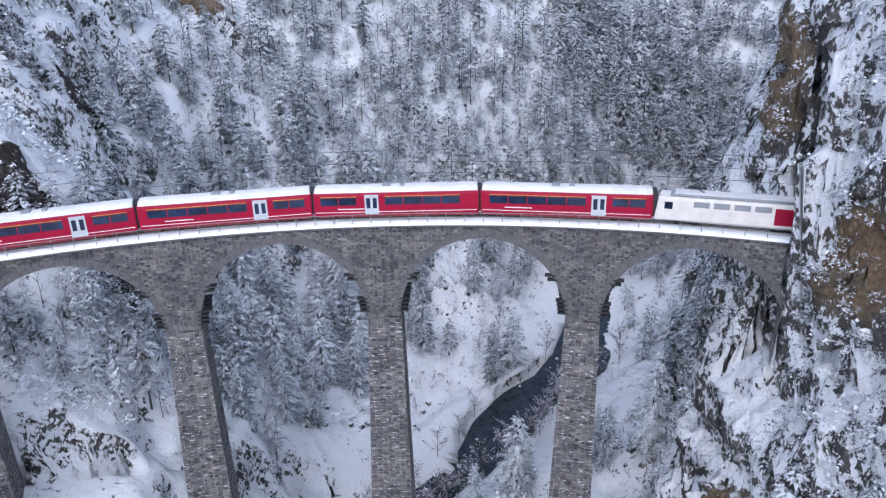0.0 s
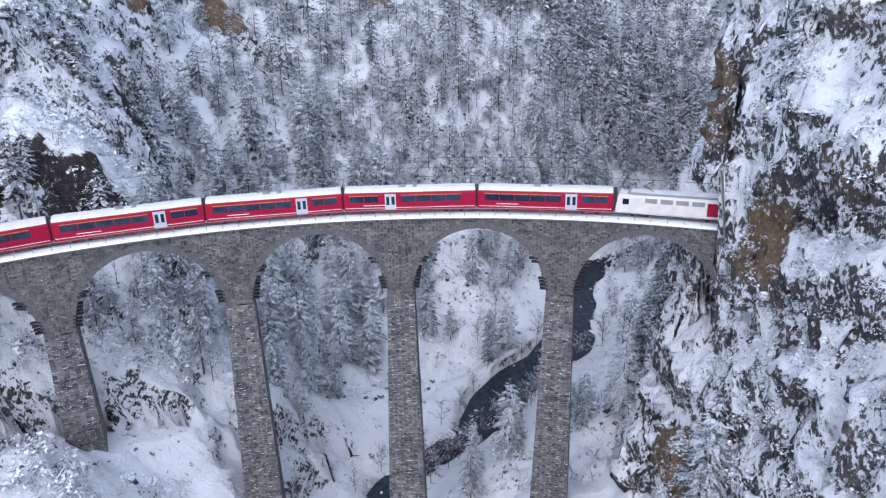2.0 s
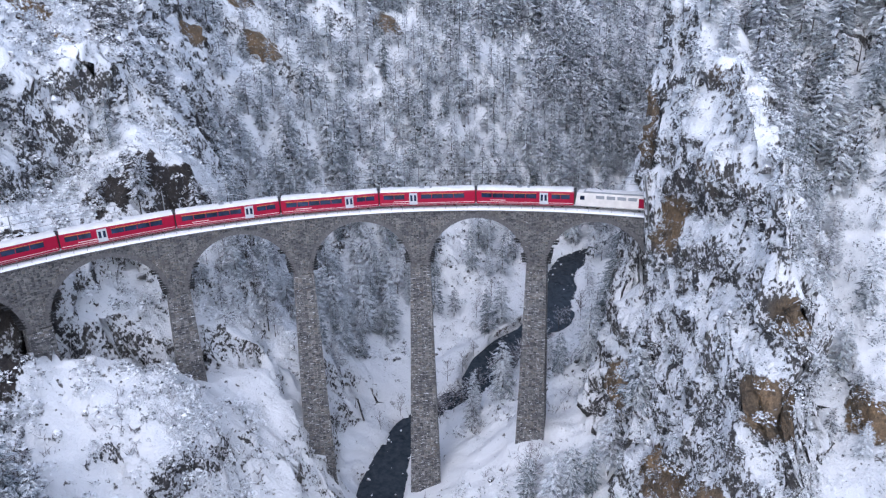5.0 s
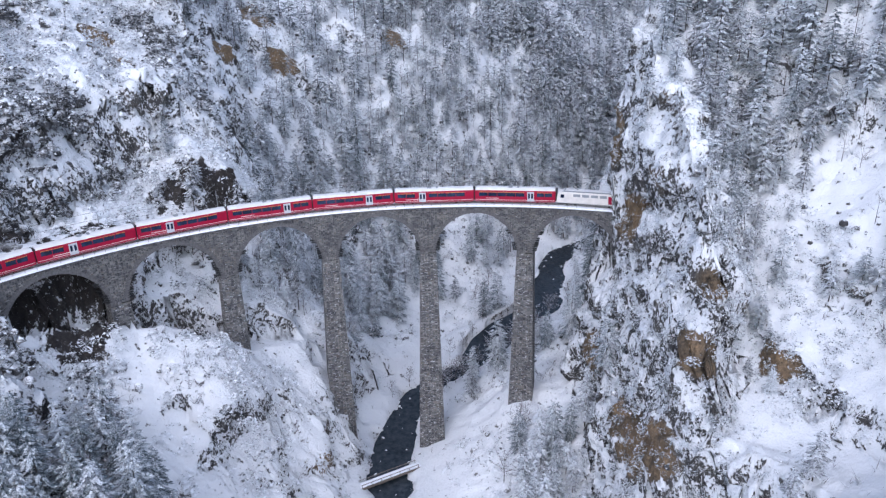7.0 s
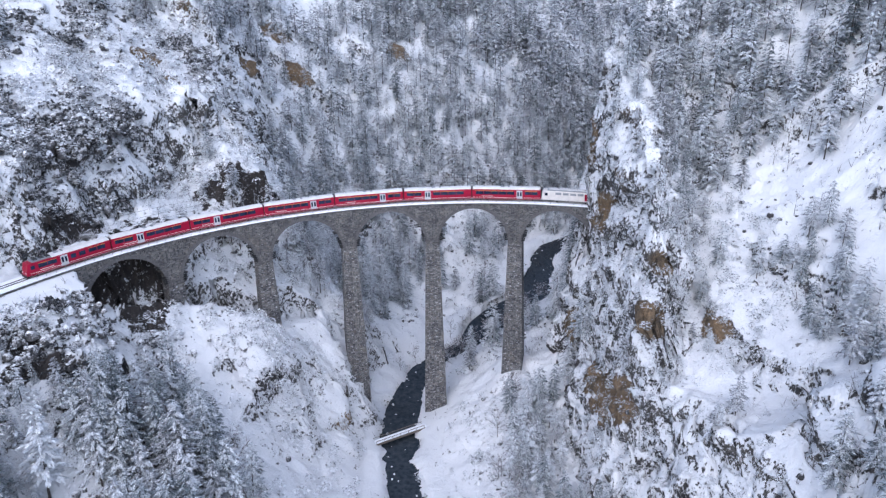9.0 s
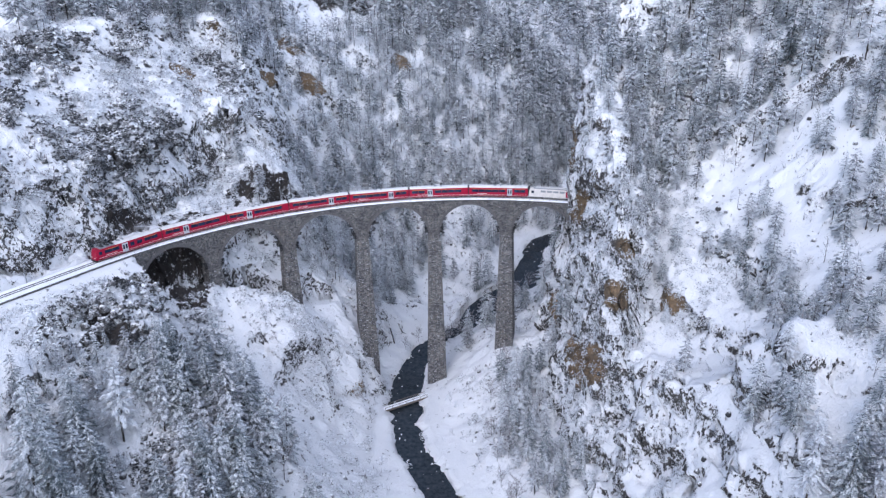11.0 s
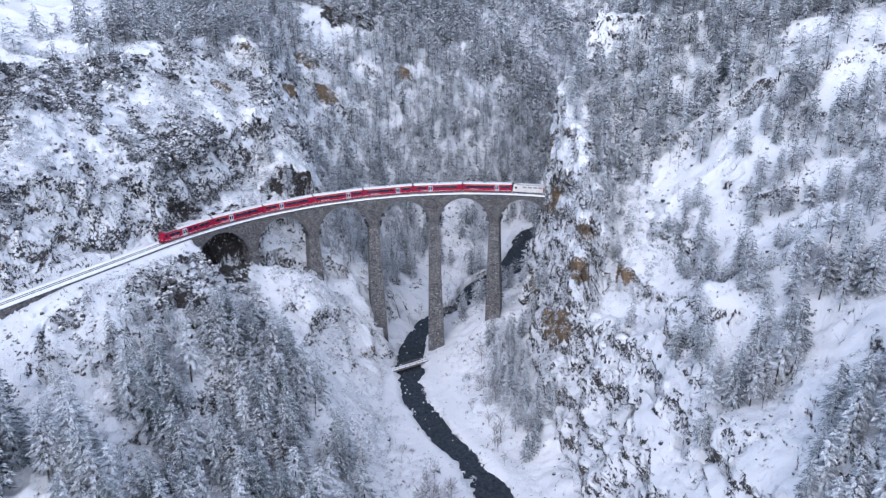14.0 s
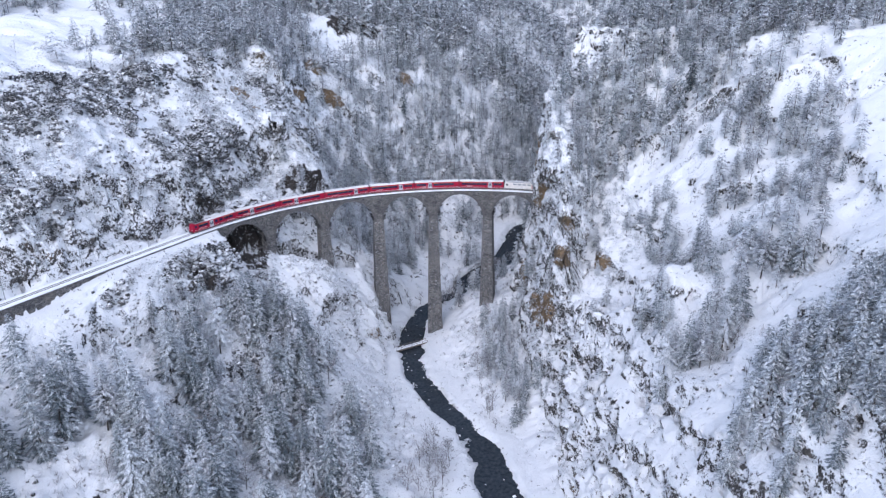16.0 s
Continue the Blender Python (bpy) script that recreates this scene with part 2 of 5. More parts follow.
YELLOW = plain("yellow_stripe", (0.55, 0.30, 0.03), 0.5)
WHITE = plain("white_stripe_paint", (0.75, 0.72, 0.70), 0.45)
CREAM = plain("pale_locomotive_paint", (0.62, 0.58, 0.55), 0.4)
GLASS = glass_material()
WATER = water_material()
DWARF = foliage_material("frosted_dwarf_pine", (0.03, 0.04, 0.048), (0.12, 0.14, 0.16), 0.32, (0.74, 0.76, 0.80))
SCRUB = foliage_material("dark_scrub_under_snow", (0.016, 0.018, 0.024), (0.06, 0.062, 0.07), 0.08, (0.78, 0.79, 0.82))
BUSH = foliage_material("snowed_up_bush", (0.02, 0.02, 0.024), (0.07, 0.065, 0.065), -0.30, SNOW, 0.95)
THICKET = foliage_material("snow_laden_thicket", (0.03, 0.034, 0.042), (0.13, 0.14, 0.16), 0.37, (0.80, 0.815, 0.85))
STEEL = plain("galvanised_steel", (0.30, 0.31, 0.32), 0.5, 0.6)
RAILSTEEL = plain("rusty_rail_steel", (0.09, 0.075, 0.07), 0.5, 0.5)
LINING = plain("dark_tunnel_lining", (0.05, 0.048, 0.046), 0.95, vary=0.3)
WIRE = plain("dark_cable", (0.05, 0.05, 0.055), 0.6)
WOOD = plain("weathered_timber", (0.16, 0.13, 0.11), 0.8, vary=0.3, scale=3)

# ---- mesh helpers ----


def part(name, bm, mat, parent=None, label="", smooth=False):
    me = bpy.data.meshes.new(name)
    bm.normal_update()
    bm.to_mesh(me)
    bm.free()
    me.materials.append(mat)
    if smooth:
        me.polygons.foreach_set("use_smooth", [True] * len(me.polygons))
    ob = new(name, me)
    ob.parent = parent
    if label:
        ob["label"] = label
    return ob


def arrays(name, verts, faces, mat, smooth=False):
    """A mesh object from vertex and face arrays (all faces with the same number of corners)."""
    me = bpy.data.meshes.new(name)
    v, f = np.asarray(verts, dtype=np.float32), np.asarray(faces, dtype=np.int32)
    me.vertices.add(len(v))
    me.vertices.foreach_set("co", v.ravel())
    k = f.shape[1]
    me.loops.add(f.size)
    me.loops.foreach_set("vertex_index", f.ravel())
    me.polygons.add(len(f))
    me.polygons.foreach_set("loop_start", np.arange(0, f.size, k, dtype=np.int32))
    me.polygons.foreach_set("loop_total", np.full(len(f), k, dtype=np.int32))
    me.update(calc_edges=True)
    if smooth:
        me.polygons.foreach_set("use_smooth", np.ones(len(f), dtype=bool))
    me.materials.append(mat)
    return new(name, me)


def box(bm, x0, x1, y0, y1, z0, z1, m=None, bevel=0.0):
    g = bmesh.ops.create_cube(bm, size=1)["verts"]
    for v in g:
        v.co = Vector(((x0 + x1) / 2 + v.co.x * (x1 - x0), (y0 + y1) / 2 + v.co.y * (y1 - y0), (z0 + z1) / 2 + v.co.z * (z1 - z0)))
    if bevel:
        ed = list({e for v in g for e in v.link_edges})
        g = bmesh.ops.bevel(bm, geom=ed, offset=bevel, segments=1, affect="EDGES")["verts"]
    if m:
        for v in g:
            v.co = m @ v.co
    return bm


def tube(bm, a, b, r, n=6, r2=None):
    """A round bar from a to b."""
    a, b = Vector(a), Vector(b)
    d = b - a
    q = d.to_track_quat("Z", "Y").to_matrix()
    r2 = r if r2 is None else r2
    lo = [bm.verts.new(a + q @ Vector((r * math.cos(i * math.tau / n), r * math.sin(i * math.tau / n), 0))) for i in range(n)]
    hi = [bm.verts.new(b + q @ Vector((r2 * math.cos(i * math.tau / n), r2 * math.sin(i * math.tau / n), 0))) for i in range(n)]
    for i in range(n):
        bm.faces.new((lo[i], lo[(i + 1) % n], hi[(i + 1) % n], hi[i]))
    bm.faces.new(lo[::-1])
    bm.faces.new(hi)
    return bm


# ---- the line: a curve of 100 m radius, then straight to the west ----
RADIUS, GRADE, PITCH, HALF = 100.0, 0.0188, 22.75, 2.3
STRAIGHT = -100.0          # the curve ends here, in metres along the track from the middle pier
EAST_END = 42.9            # the tunnel's mouth
WEST_END = -91.0


def rail_z(s):
    return 65.0 + GRADE * s


def line(s, off=0.0, dz=0.0):
    """A place on the line: s metres along it, off metres outward (away from the curve's middle), dz above the deck."""
    if s >= STRAIGHT:
        a = s / RADIUS
        return Vector(((RADIUS + off) * math.sin(a), (RADIUS + off) * math.cos(a), rail_z(s) + dz))
    a = STRAIGHT / RADIUS
    k = s - STRAIGHT
    return Vector(((RADIUS + off) * math.sin(a) + k * math.cos(a), (RADIUS + off) * math.cos(a) - k * math.sin(a), rail_z(s) + dz))


def along(s):
    a = max(s, STRAIGHT) / RADIUS
    return Vector((math.cos(a), -math.sin(a), GRADE)).normalized()


# ---- the lie of the land ----


def lattice(ix, iy, iz, seed):
    h = (ix.astype(np.int64) * 374761393 + iy.astype(np.int64) * 668265263 + iz.astype(np.int64) * 2147483647 + seed * 1274126177) & 0xFFFFFFFF
    h = ((h ^ (h >> 13)) * 1274126177) & 0xFFFFFFFF
    h = ((h ^ (h >> 16)) * 2246822519) & 0xFFFFFFFF
    return (h ^ (h >> 15)) / 4294967295.0


def value_noise(x, y, z, seed=0):
    ix, iy, iz = np.floor(x), np.floor(y), np.floor(z)
    fx, fy, fz = x - ix, y - iy, z - iz
    fx, fy, fz = (f * f * (3 - 2 * f) for f in (fx, fy, fz))
    out = 0
    for a in (0, 1):
        for b in (0, 1):
            for c in (0, 1):
                w = (fx if a else 1 - fx) * (fy if b else 1 - fy) * (fz if c else 1 - fz)
                out = out + w * lattice(ix + a, iy + b, iz + c, seed)
    return out * 2 - 1


def fbm(x, y, z=0.0, size=10.0, octaves=4, seed=0, gain=0.5):
    x, y = np.asarray(x, float) / size, np.asarray(y, float) / size
    z = np.zeros_like(x) + np.asarray(z, float) / size
    out, amp = 0, 1.0
    for o in range(octaves):
        out = out + amp * value_noise(x + 17.3 * o, y - 9.1 * o, z + 4.7 * o, seed + o)
        x, y, z, amp = x * 2.03, y * 2.03, z * 2.03, amp * gain
    return out


def smooth(v, lo, hi):
    t = np.clip((np.asarray(v, float) - lo) / (hi - lo), 0, 1)
    return t * t * (3 - 2 * t)


RIVER = ((-300, 95), (-150, 52), (-60, 27), (-2, 17), (18, 13), (29, 9.5), (42, 0.5), (60, -6.6), (72, -9), (88, -10.8), (100, -9.8), (112, -7), (121, -2),
         (130, 9), (137, 15.5), (145, 19.5), (153, 26.5), (160, 35), (168, 39.5), (181, 43.5), (195, 47), (206, 53), (214, 64), (228, 84), (300, 150), (420, 230))      # y, x of the stream


def river_x(y):
    r = np.array(RIVER, float)
    return np.interp(y, r[:, 0], r[:, 1])


def river_half(y):
    return np.interp(y, (-60, 0, 18, 30, 44, 60, 80, 112, 128, 138, 155, 165, 182, 195, 206, 228), (7.5, 5.5, 5.5, 4.0, 3.4, 3.8, 4.4, 3.8, 4.0, 5.0, 7.0, 6.2, 4.6, 4.2, 4.8, 4.0))


def river_z(y):
    """The bed climbs upstream of the viaduct."""
    return np.interp(y, (60, 105, 130, 160, 200, 240, 300, 420), (0, 0.5, 4, 8, 12, 16, 22, 30))


def track_frame(x, y):
    """Distance along the line and outward from it."""
    a = np.arctan2(x, y)
    s, off = a * RADIUS, np.hypot(x, y) - RADIUS
    e = STRAIGHT / RADIUS
    k = (x - RADIUS * math.sin(e)) * math.cos(e) - (y - RADIUS * math.cos(e)) * math.sin(e)
    o = (x - RADIUS * math.sin(e)) * math.sin(e) + (y - RADIUS * math.cos(e)) * math.cos(e)
    far = (a < e) | (a > 2.2)
    return np.where(far, STRAIGHT + k, s), np.where(far, o, off)


def cliff_foot(y):
    return np.interp(y, (-120, -60, -10, 20, 36, 43, 47, 60, 80, 100, 125, 200, 300), (50, 37, 36, 37, 38, 36.5, 35, 34.5, 34.5, 35.5, 44, 74, 140))


def humps(x, y, forms):
    """The sum of rounded knolls and hollows (x, y, breadth, height)."""
    out = 0.0 * x
    for cx, cy, w, h in forms:
        out = out + h * np.exp(-((x - cx) ** 2 + (y - cy) ** 2) / (w * w))
    return out


WEST_FORMS = ((-41, 73, 12, 13), (-43, 105, 26, 8.4), (-21, 169, 26, -9.7), (-50, 268, 40, -15.8), (-117, 50, 26, 8.7), (-45, 35, 13, 6.1), (-56, 262, 26, -7.7),
              (-49, 173, 18, -7.1), (-37, 111, 26, 7.7), (-72, 52, 13, -5.9), (-78, 18, 13, -6.4), (-9, 169, 18, -7.9), (-77, 74, 13, 5.3), (-59, 118, 13, 6.2),
              (-32, 92, 13, 4), (-49, -18, 40, 3.4), (-48, 102, 9, -9), (-59, 93, 9, -9), (-44, 87, 9, -4))
EAST_FORMS = ((62, 8, 11, 13), (47, -45, 40, 6), (59, 59, 40, -2.8), (86, 6, 13, 6.3), (59, 7, 13, 4.8),
              (87, 93, 13, -4.2), (110, 66, 18, 3.5), (60, 30, 13, -3.8), (82, 68, 13, -3.7))


def apron(x, y):
    """The long open slope of the east side."""
    return 61 + 0.86 * (x - 70) + 0.37 * (y - 35) + 0.004 * (y - 35) ** 2


def ground_base(x, y):
    """Height of the land without its small roughness."""
    x, y = np.asarray(x, float), np.asarray(y, float)
    xr, hw = river_x(y), river_half(y) + 0.9 * fbm(x, y, 0, 7, 3, 83)
    rise = river_z(y)
    lean = np.interp(y, (60, 110, 130, 250), (1.0, 0.95, 0.72, 0.85))
    # west side
    d = (xr - x) * lean - hw
    bank = np.clip(d / 2, 0, 1) * 1.6
    flat = np.interp(y, (-40, 0, 45, 75, 100, 130, 170), (34, 32, 12, 5, 3, 6, 8))
    k = np.interp(y, (-60, 0, 75, 110, 150, 210, 300), (0.42, 0.52, 1.05, 1.30, 1.35, 1.0, 0.9))
    past = np.maximum(d - flat, 0)
    west = rise + bank + np.where(y > 120, past * past / (past + 5 * smooth(y, 120, 140) + 0.01), past) * k
    # dark bluff above the line
    s, off = track_frame(x, y)
    edge = np.interp(s, (-330, -100, -92, -75, -56, -40, -25), (4.2, 4.2, 5.5, 13, 28, 36, 44))
    bluff = 63 + 0.02 * s + 0.12 * off + np.interp(s, (-200, -110, -60, -25), (13, 19, 21, 12)) * smooth(off, edge, edge + 6) + 0.72 * np.maximum(off - edge - 6, 0)
    bluff = np.minimum(bluff, west + 0.9 * np.maximum(off, 0) + 60 * smooth(-s, 86, 96))
    part_ = smooth(-s, 28, 48) * smooth(off, -1, 4) * (s > -400)
    west = west * (1 - part_) + bluff * part_ + humps(x, y, WEST_FORMS) * smooth(d, 0, 9)
    # ochre outcrops higher up
    for cx, cy, w_, hgt in ((-54, 204, 13, 9), (-34, 238, 10, 7), (-72, 150, 12, 8)):
        west = west + hgt * smooth(y, cy - 2, cy + 2) * np.exp(-((x - cx) / w_) ** 2) * np.exp(-(np.maximum(y - cy, 0) / 20) ** 2)
    shelf = 114 + 0.10 * np.maximum(d - 100, 0) + 0.03 * (y - 60)
    west = np.where(west > shelf, shelf + (west - shelf) * 0.12, west)
    # east side: talus, cliff, then a long open slope
    e = (x - xr) - hw
    talus = rise + 1.4 * np.clip(e / 2, 0, 1) + np.interp(y, (-20, 20, 60, 110), (0.42, 0.30, 0.42, 0.5)) * np.maximum(e - np.interp(y, (0, 60, 100), (9, 10, 4)), 0)
    foot = cliff_foot(y)
    steep = np.interp(y, (-80, -20, 10, 30, 40, 50, 110, 140), (1.5, 1.5, 1.8, 2.4, 4.0, 6.5, 7.5, 3.0))
    cliff = talus + np.maximum(x - foot, 0) * steep
    open_slope = apron(x, y) + humps(x, y, EAST_FORMS)
    east = np.minimum(cliff, np.maximum(open_slope, talus))
    # the rock rib that carries the tunnel: a blunt nose, a crest, a wooded flank
    crest = np.interp(y, (40, 44, 48, 60, 72, 92, 104, 120, 150, 250), (54, 68, 77, 83, 89, 97, 102, 107, 112, 132))
    back_x = np.interp(y, (44, 70, 92), (43, 47, 50))
    ridge = crest - np.interp(y, (44, 56, 75, 95, 110), (3.5, 2.2, 1.1, 0.4, 0.0)) * np.maximum(x - back_x, 0)
    rib = np.minimum(cliff, ridge)
    east = east + (np.maximum(east, rib) - east) * smooth(y, 38, 45)
    roof = 124 + 0.04 * (x - 120)
    east = np.where(east > roof, roof + (east - roof) * 0.15, east)
    z = np.where(x < xr, west, east)
    z = np.where((d < 0) & (e < 0), rise - 2.0, z)
    # the valley's head closes the view
    head = 8 + 0.62 * (y - 285) + 0.10 * np.abs(x - 90)
    z = np.maximum(z, np.minimum(head, 168 + 0.05 * np.maximum(y - 560, 0)))
    outer = 150 + 0.9 * (np.abs(x) - 420)
    return np.maximum(z, np.minimum(outer, 175))


def ground_z(x, y):
    x, y = np.asarray(x, float), np.asarray(y, float)
    z = ground_base(x, y)
    xr, hw = river_x(y), river_half(y)
    away = smooth(np.abs(x - xr) - hw, 4, 22)
    rough = fbm(x, y, 0, 26, 3, 3) * 3.0 * away + fbm(x, y, 0, 6, 3, 11) * (0.2 + 1.3 * away)
    calm = 1 - 0.55 * (x > xr) * smooth(x - cliff_foot(y), 10, 22) * (1 - 0.5 * smooth(y, 85, 110))
    rough = rough * calm
    z = z + np.where(z < river_z(y) - 1, 0, rough + (0.12 + 0.4 * away) * fbm(x, y, 0, 2.2, 2, 23))
    # rock ribs and gullies that run down the east side, and shallow ones opposite
    u = y + 0.45 * x + 5 * fbm(x, y, 0, 30, 2, 111)
    comb = 1 - 2 * np.abs(value_noise(u / 13.0, x / 75.0, 0 * x, 113))
    comb2 = 1 - 2 * np.abs(value_noise(u / 5.0, x / 40.0, 0 * x, 115))
    ribs = ((1.6 + 3.0 * smooth(y, 40, 70)) * comb + 1.5 * comb2 * smooth(comb, -0.2, 0.5)) * (0.25 + 0.75 * calm ** 2)
    z = z + ribs * smooth(x - cliff_foot(y), -4, 6) * (x > xr) * smooth(330 - y, 0, 60)
    # bands of rock that follow the hillside, with snow fields between them
    band = (z + 9 * fbm(x, y, 0, 38, 3, 117)) / 12.5
    frac_ = band - np.floor(band)
    z = z + 12.5 * 0.34 * (smooth(frac_, 0.62, 0.97) - frac_) * smooth(x - cliff_foot(y), 4, 12) * (x > xr) * (1 - smooth(y, 38, 62)) * smooth(y, -150, -90)
    # the bench and cutting of the line, the gap under the spans, the tunnel's cover
    s, off = track_frame(x, y)
    deck = 65 + GRADE * s
    land = (s < WEST_END + 3) & (s > -330)
    fill_ = deck - 0.42 - 0.30 * np.maximum(-off - 2.4, 0) - 1.25 * np.maximum(-off - 8.5 - 2.5 * fbm(x, y, 0, 11, 2, 123), 0) - 3.6 * smooth(-s, 128, 158) + 0.5 * fbm(x, y, 0, 5, 2, 121) * smooth(-off, 3, 6)
    z = np.where((s < WEST_END + 1) & (s > -330) & (off < 0) & (off > -60), np.maximum(z, fill_), z)
    cut = deck + 1.0 + np.maximum(np.abs(off) - 3.4, 0) * 3.0
    bench = np.where(np.abs(off) < 3.4, deck - 0.45, np.where(off > 0, np.minimum(z, cut), z))
    z = np.where(land & (np.abs(off) < 40), np.where(off > -2.1, bench, np.minimum(z, deck - 0.42 - 3.2 * smooth(-s, 128, 158) * smooth(-off, 1.8, 2.4) - 0.25 * np.maximum(-off - 3, 0))), z)
    span = (s >= WEST_END + 3) & (s < EAST_END) & (np.abs(off) < 7)
    z = np.where(span, np.minimum(z, 52 + 14 * np.maximum(np.abs(off) - 3.2, 0) - np.interp(s, (-88, -60, 20, 42), (0, 14, 30, 0))), z)
    cover = (s >= EAST_END + 0.4) & (s < 52) & (np.abs(off) < 5)
    return np.where(cover, np.maximum(z, 75.0 + 0.4 * (s - EAST_END) + 1.5 * fbm(x, y, 0, 4, 3, 131)), z)


def spread(lo, hi, step_in, out, grow):
    """Grid lines: even inside lo..hi, wider and wider outside."""
    mid = list(np.arange(lo, hi + 1e-6, step_in))
    for sign, ends in ((-1, mid[:1]), (1, mid[-1:])):
        v, d, add = ends[0], step_in, []
        while abs(v) < out:
            d *= grow
            v += sign * d
            add.append(v)
        mid = (add[::-1] + mid) if sign < 0 else (mid + add)
    return np.array(mid)


gx = spread(-130, 130, 1.0, 1600, 1.16)
gx = np.unique(np.concatenate([gx, np.arange(-118, -60, 0.7), np.arange(30, 46, 0.16), np.arange(46, 56, 0.3), np.arange(56, 72, 0.6)]).round(3))
gx = gx[np.concatenate([[True], np.diff(gx) > 0.08])]
gy = np.unique(np.concatenate([spread(-70, 185, 0.95, 1700, 1.10), np.arange(15, 125, 0.7), np.arange(186, 330, 1.6)]).round(3))
gy = gy[np.concatenate([[True], np.diff(gy) > 0.2])]
X, Y = np.meshgrid(gx, gy)
# the close-set lines follow the foot of the cliff
X = X + (cliff_foot(Y) - 32) * smooth(1 - np.abs(X - 41) / 95, 0, 1) * smooth(Y, -150, -80) * (1 - smooth(Y, 110, 150))
Z = ground_z(X, Y)
# crags: steep faces are pushed about in all three directions
zy, zx = np.gradient(Z, gy, 1.0)
zx = np.gradient(Z, axis=1) / np.maximum(np.gradient(X, axis=1), 0.05)
tilt = np.hypot(zx, zy)
crag = smooth(tilt, 0.9, 2.2) * (np.hypot(X, Y - 60) < 330)
s_, o_ = track_frame(X, Y)
shut = ((s_ < WEST_END + 4) & (s_ > -330) & (np.abs(o_) < 4.4)) | ((np.abs(s_ - EAST_END) < 3.5) & (np.abs(o_) < 3.8) & (Z > 58) & (Z < 74.5))
crag = np.where(shut, 0.0, crag)
# beds of rock: flat ledges between short steps
bed = Z + 0.22 * X + 0.30 * Y + 3.0 * fbm(X, Y, Z * 0.3, 14, 3, 57)
rung = 3.4 + 0.0 * X
frac = bed / rung - np.floor(bed / rung)
terrace = rung * (smooth(frac, 0.5, 1.0) - frac)
ledge = fbm(X * 0.6 + Y * 0.6, Y * 0.3, Z * 2.2, 9, 3, 51)
PX = X + crag * (2.4 * fbm(X, Y, Z, 9, 5, 31, 0.6) - 0.9 * ledge + 0.35 * fbm(X, Y, Z, 1.3, 2, 33))
PY = Y + crag * (2.0 * fbm(X, Y, Z, 7, 4, 37, 0.6) + 0.35 * fbm(X, Y, Z, 1.3, 2, 39))
PZ = Z + crag * (1.5 * fbm(X, Y, Z, 4, 4, 41, 0.6) + 0.85 * terrace)
nx, ny = len(gx), len(gy)
idx = np.arange(nx * ny).reshape(ny, nx)
quads = np.stack([idx[:-1, :-1], idx[:-1, 1:], idx[1:, 1:], idx[1:, :-1]], -1).reshape(-1, 4)
P = np.stack([PX, PY, PZ], -1).reshape(-1, 3)
mid = P[quads].mean(1)
ms, mo = track_frame(mid[:, 0], mid[:, 1])
bore = (ms > EAST_END - 1.5) & (ms < 60) & (np.abs(mo) < 2.9) & (mid[:, 2] > 63.5) & (mid[:, 2] < 72.2)
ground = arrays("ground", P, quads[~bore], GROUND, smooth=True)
tagged(ground, "steep snow-covered mountain gorge with dark and ochre rock", "terrain", kind="structure")

# the stream
ry = np.arange(-160, 300, 2.0)
rows_ = []
for yy in ry:
    c, h = float(river_x(yy)), float(river_half(yy)) + 1.2
    rows_.append([(c - h + 2 * h * i / 8, yy, 0.15 + float(river_z(yy)) + 0.10 * math.sin(yy * 0.7 + i)) for i in range(9)])
wv = np.array(rows_).reshape(-1, 3)
wi = np.arange(len(wv)).reshape(len(ry), 9)
river = arrays("water", wv, np.stack([wi[:-1, :-1], wi[:-1, 1:], wi[1:, 1:], wi[1:, :-1]], -1).reshape(-1, 4), WATER, smooth=True)
tagged(river, "dark shallow mountain stream between snowy banks", "river", kind="structure")

# ---- the viaduct ----
SPRING_DROP, RISE = 10.9, 9.5      # from the deck's edge down to the springing; the arches' radius
PIER_HALF = PITCH / 2 - RISE


def uv_by(me, rule):
    layer = me.uv_layers.new(name="UVMap")
    co = [v.co for v in me.vertices]
    for p in me.polygons:
        for li in p.loop_indices:
            layer.data[li].uv = rule(p, co[me.loops[li].vertex_index])


def face_uv(p, c):
    """Metres along the line and up; on faces that look along the line, metres across it."""
    s, off = track_frame(np.float64(c.x), np.float64(c.y))
    t = along(float(s))
    if abs(p.normal.z) > 0.75:
        return (float(s), float(off))
    if abs(p.normal.dot(t)) > 0.6:
        return (float(off) + 50.3, c.z)
    return (float(s), c.z)


viaduct = new("viaduct")
viaduct.location = (0, 100, 3)
tagged(viaduct, "tall curved grey limestone viaduct with six round arches", "viaduct", kind="structure")
VINV = Matrix.Translation((0, -100, -3))


def stone_part(name, bm, mat=None, label=""):
    bm.normal_update()
    ob = part(name, bm, mat or MASONRY, None, label)
    uv_by(ob.data, face_uv)
    ob.parent = viaduct
    ob.matrix_parent_inverse = VINV
    return ob


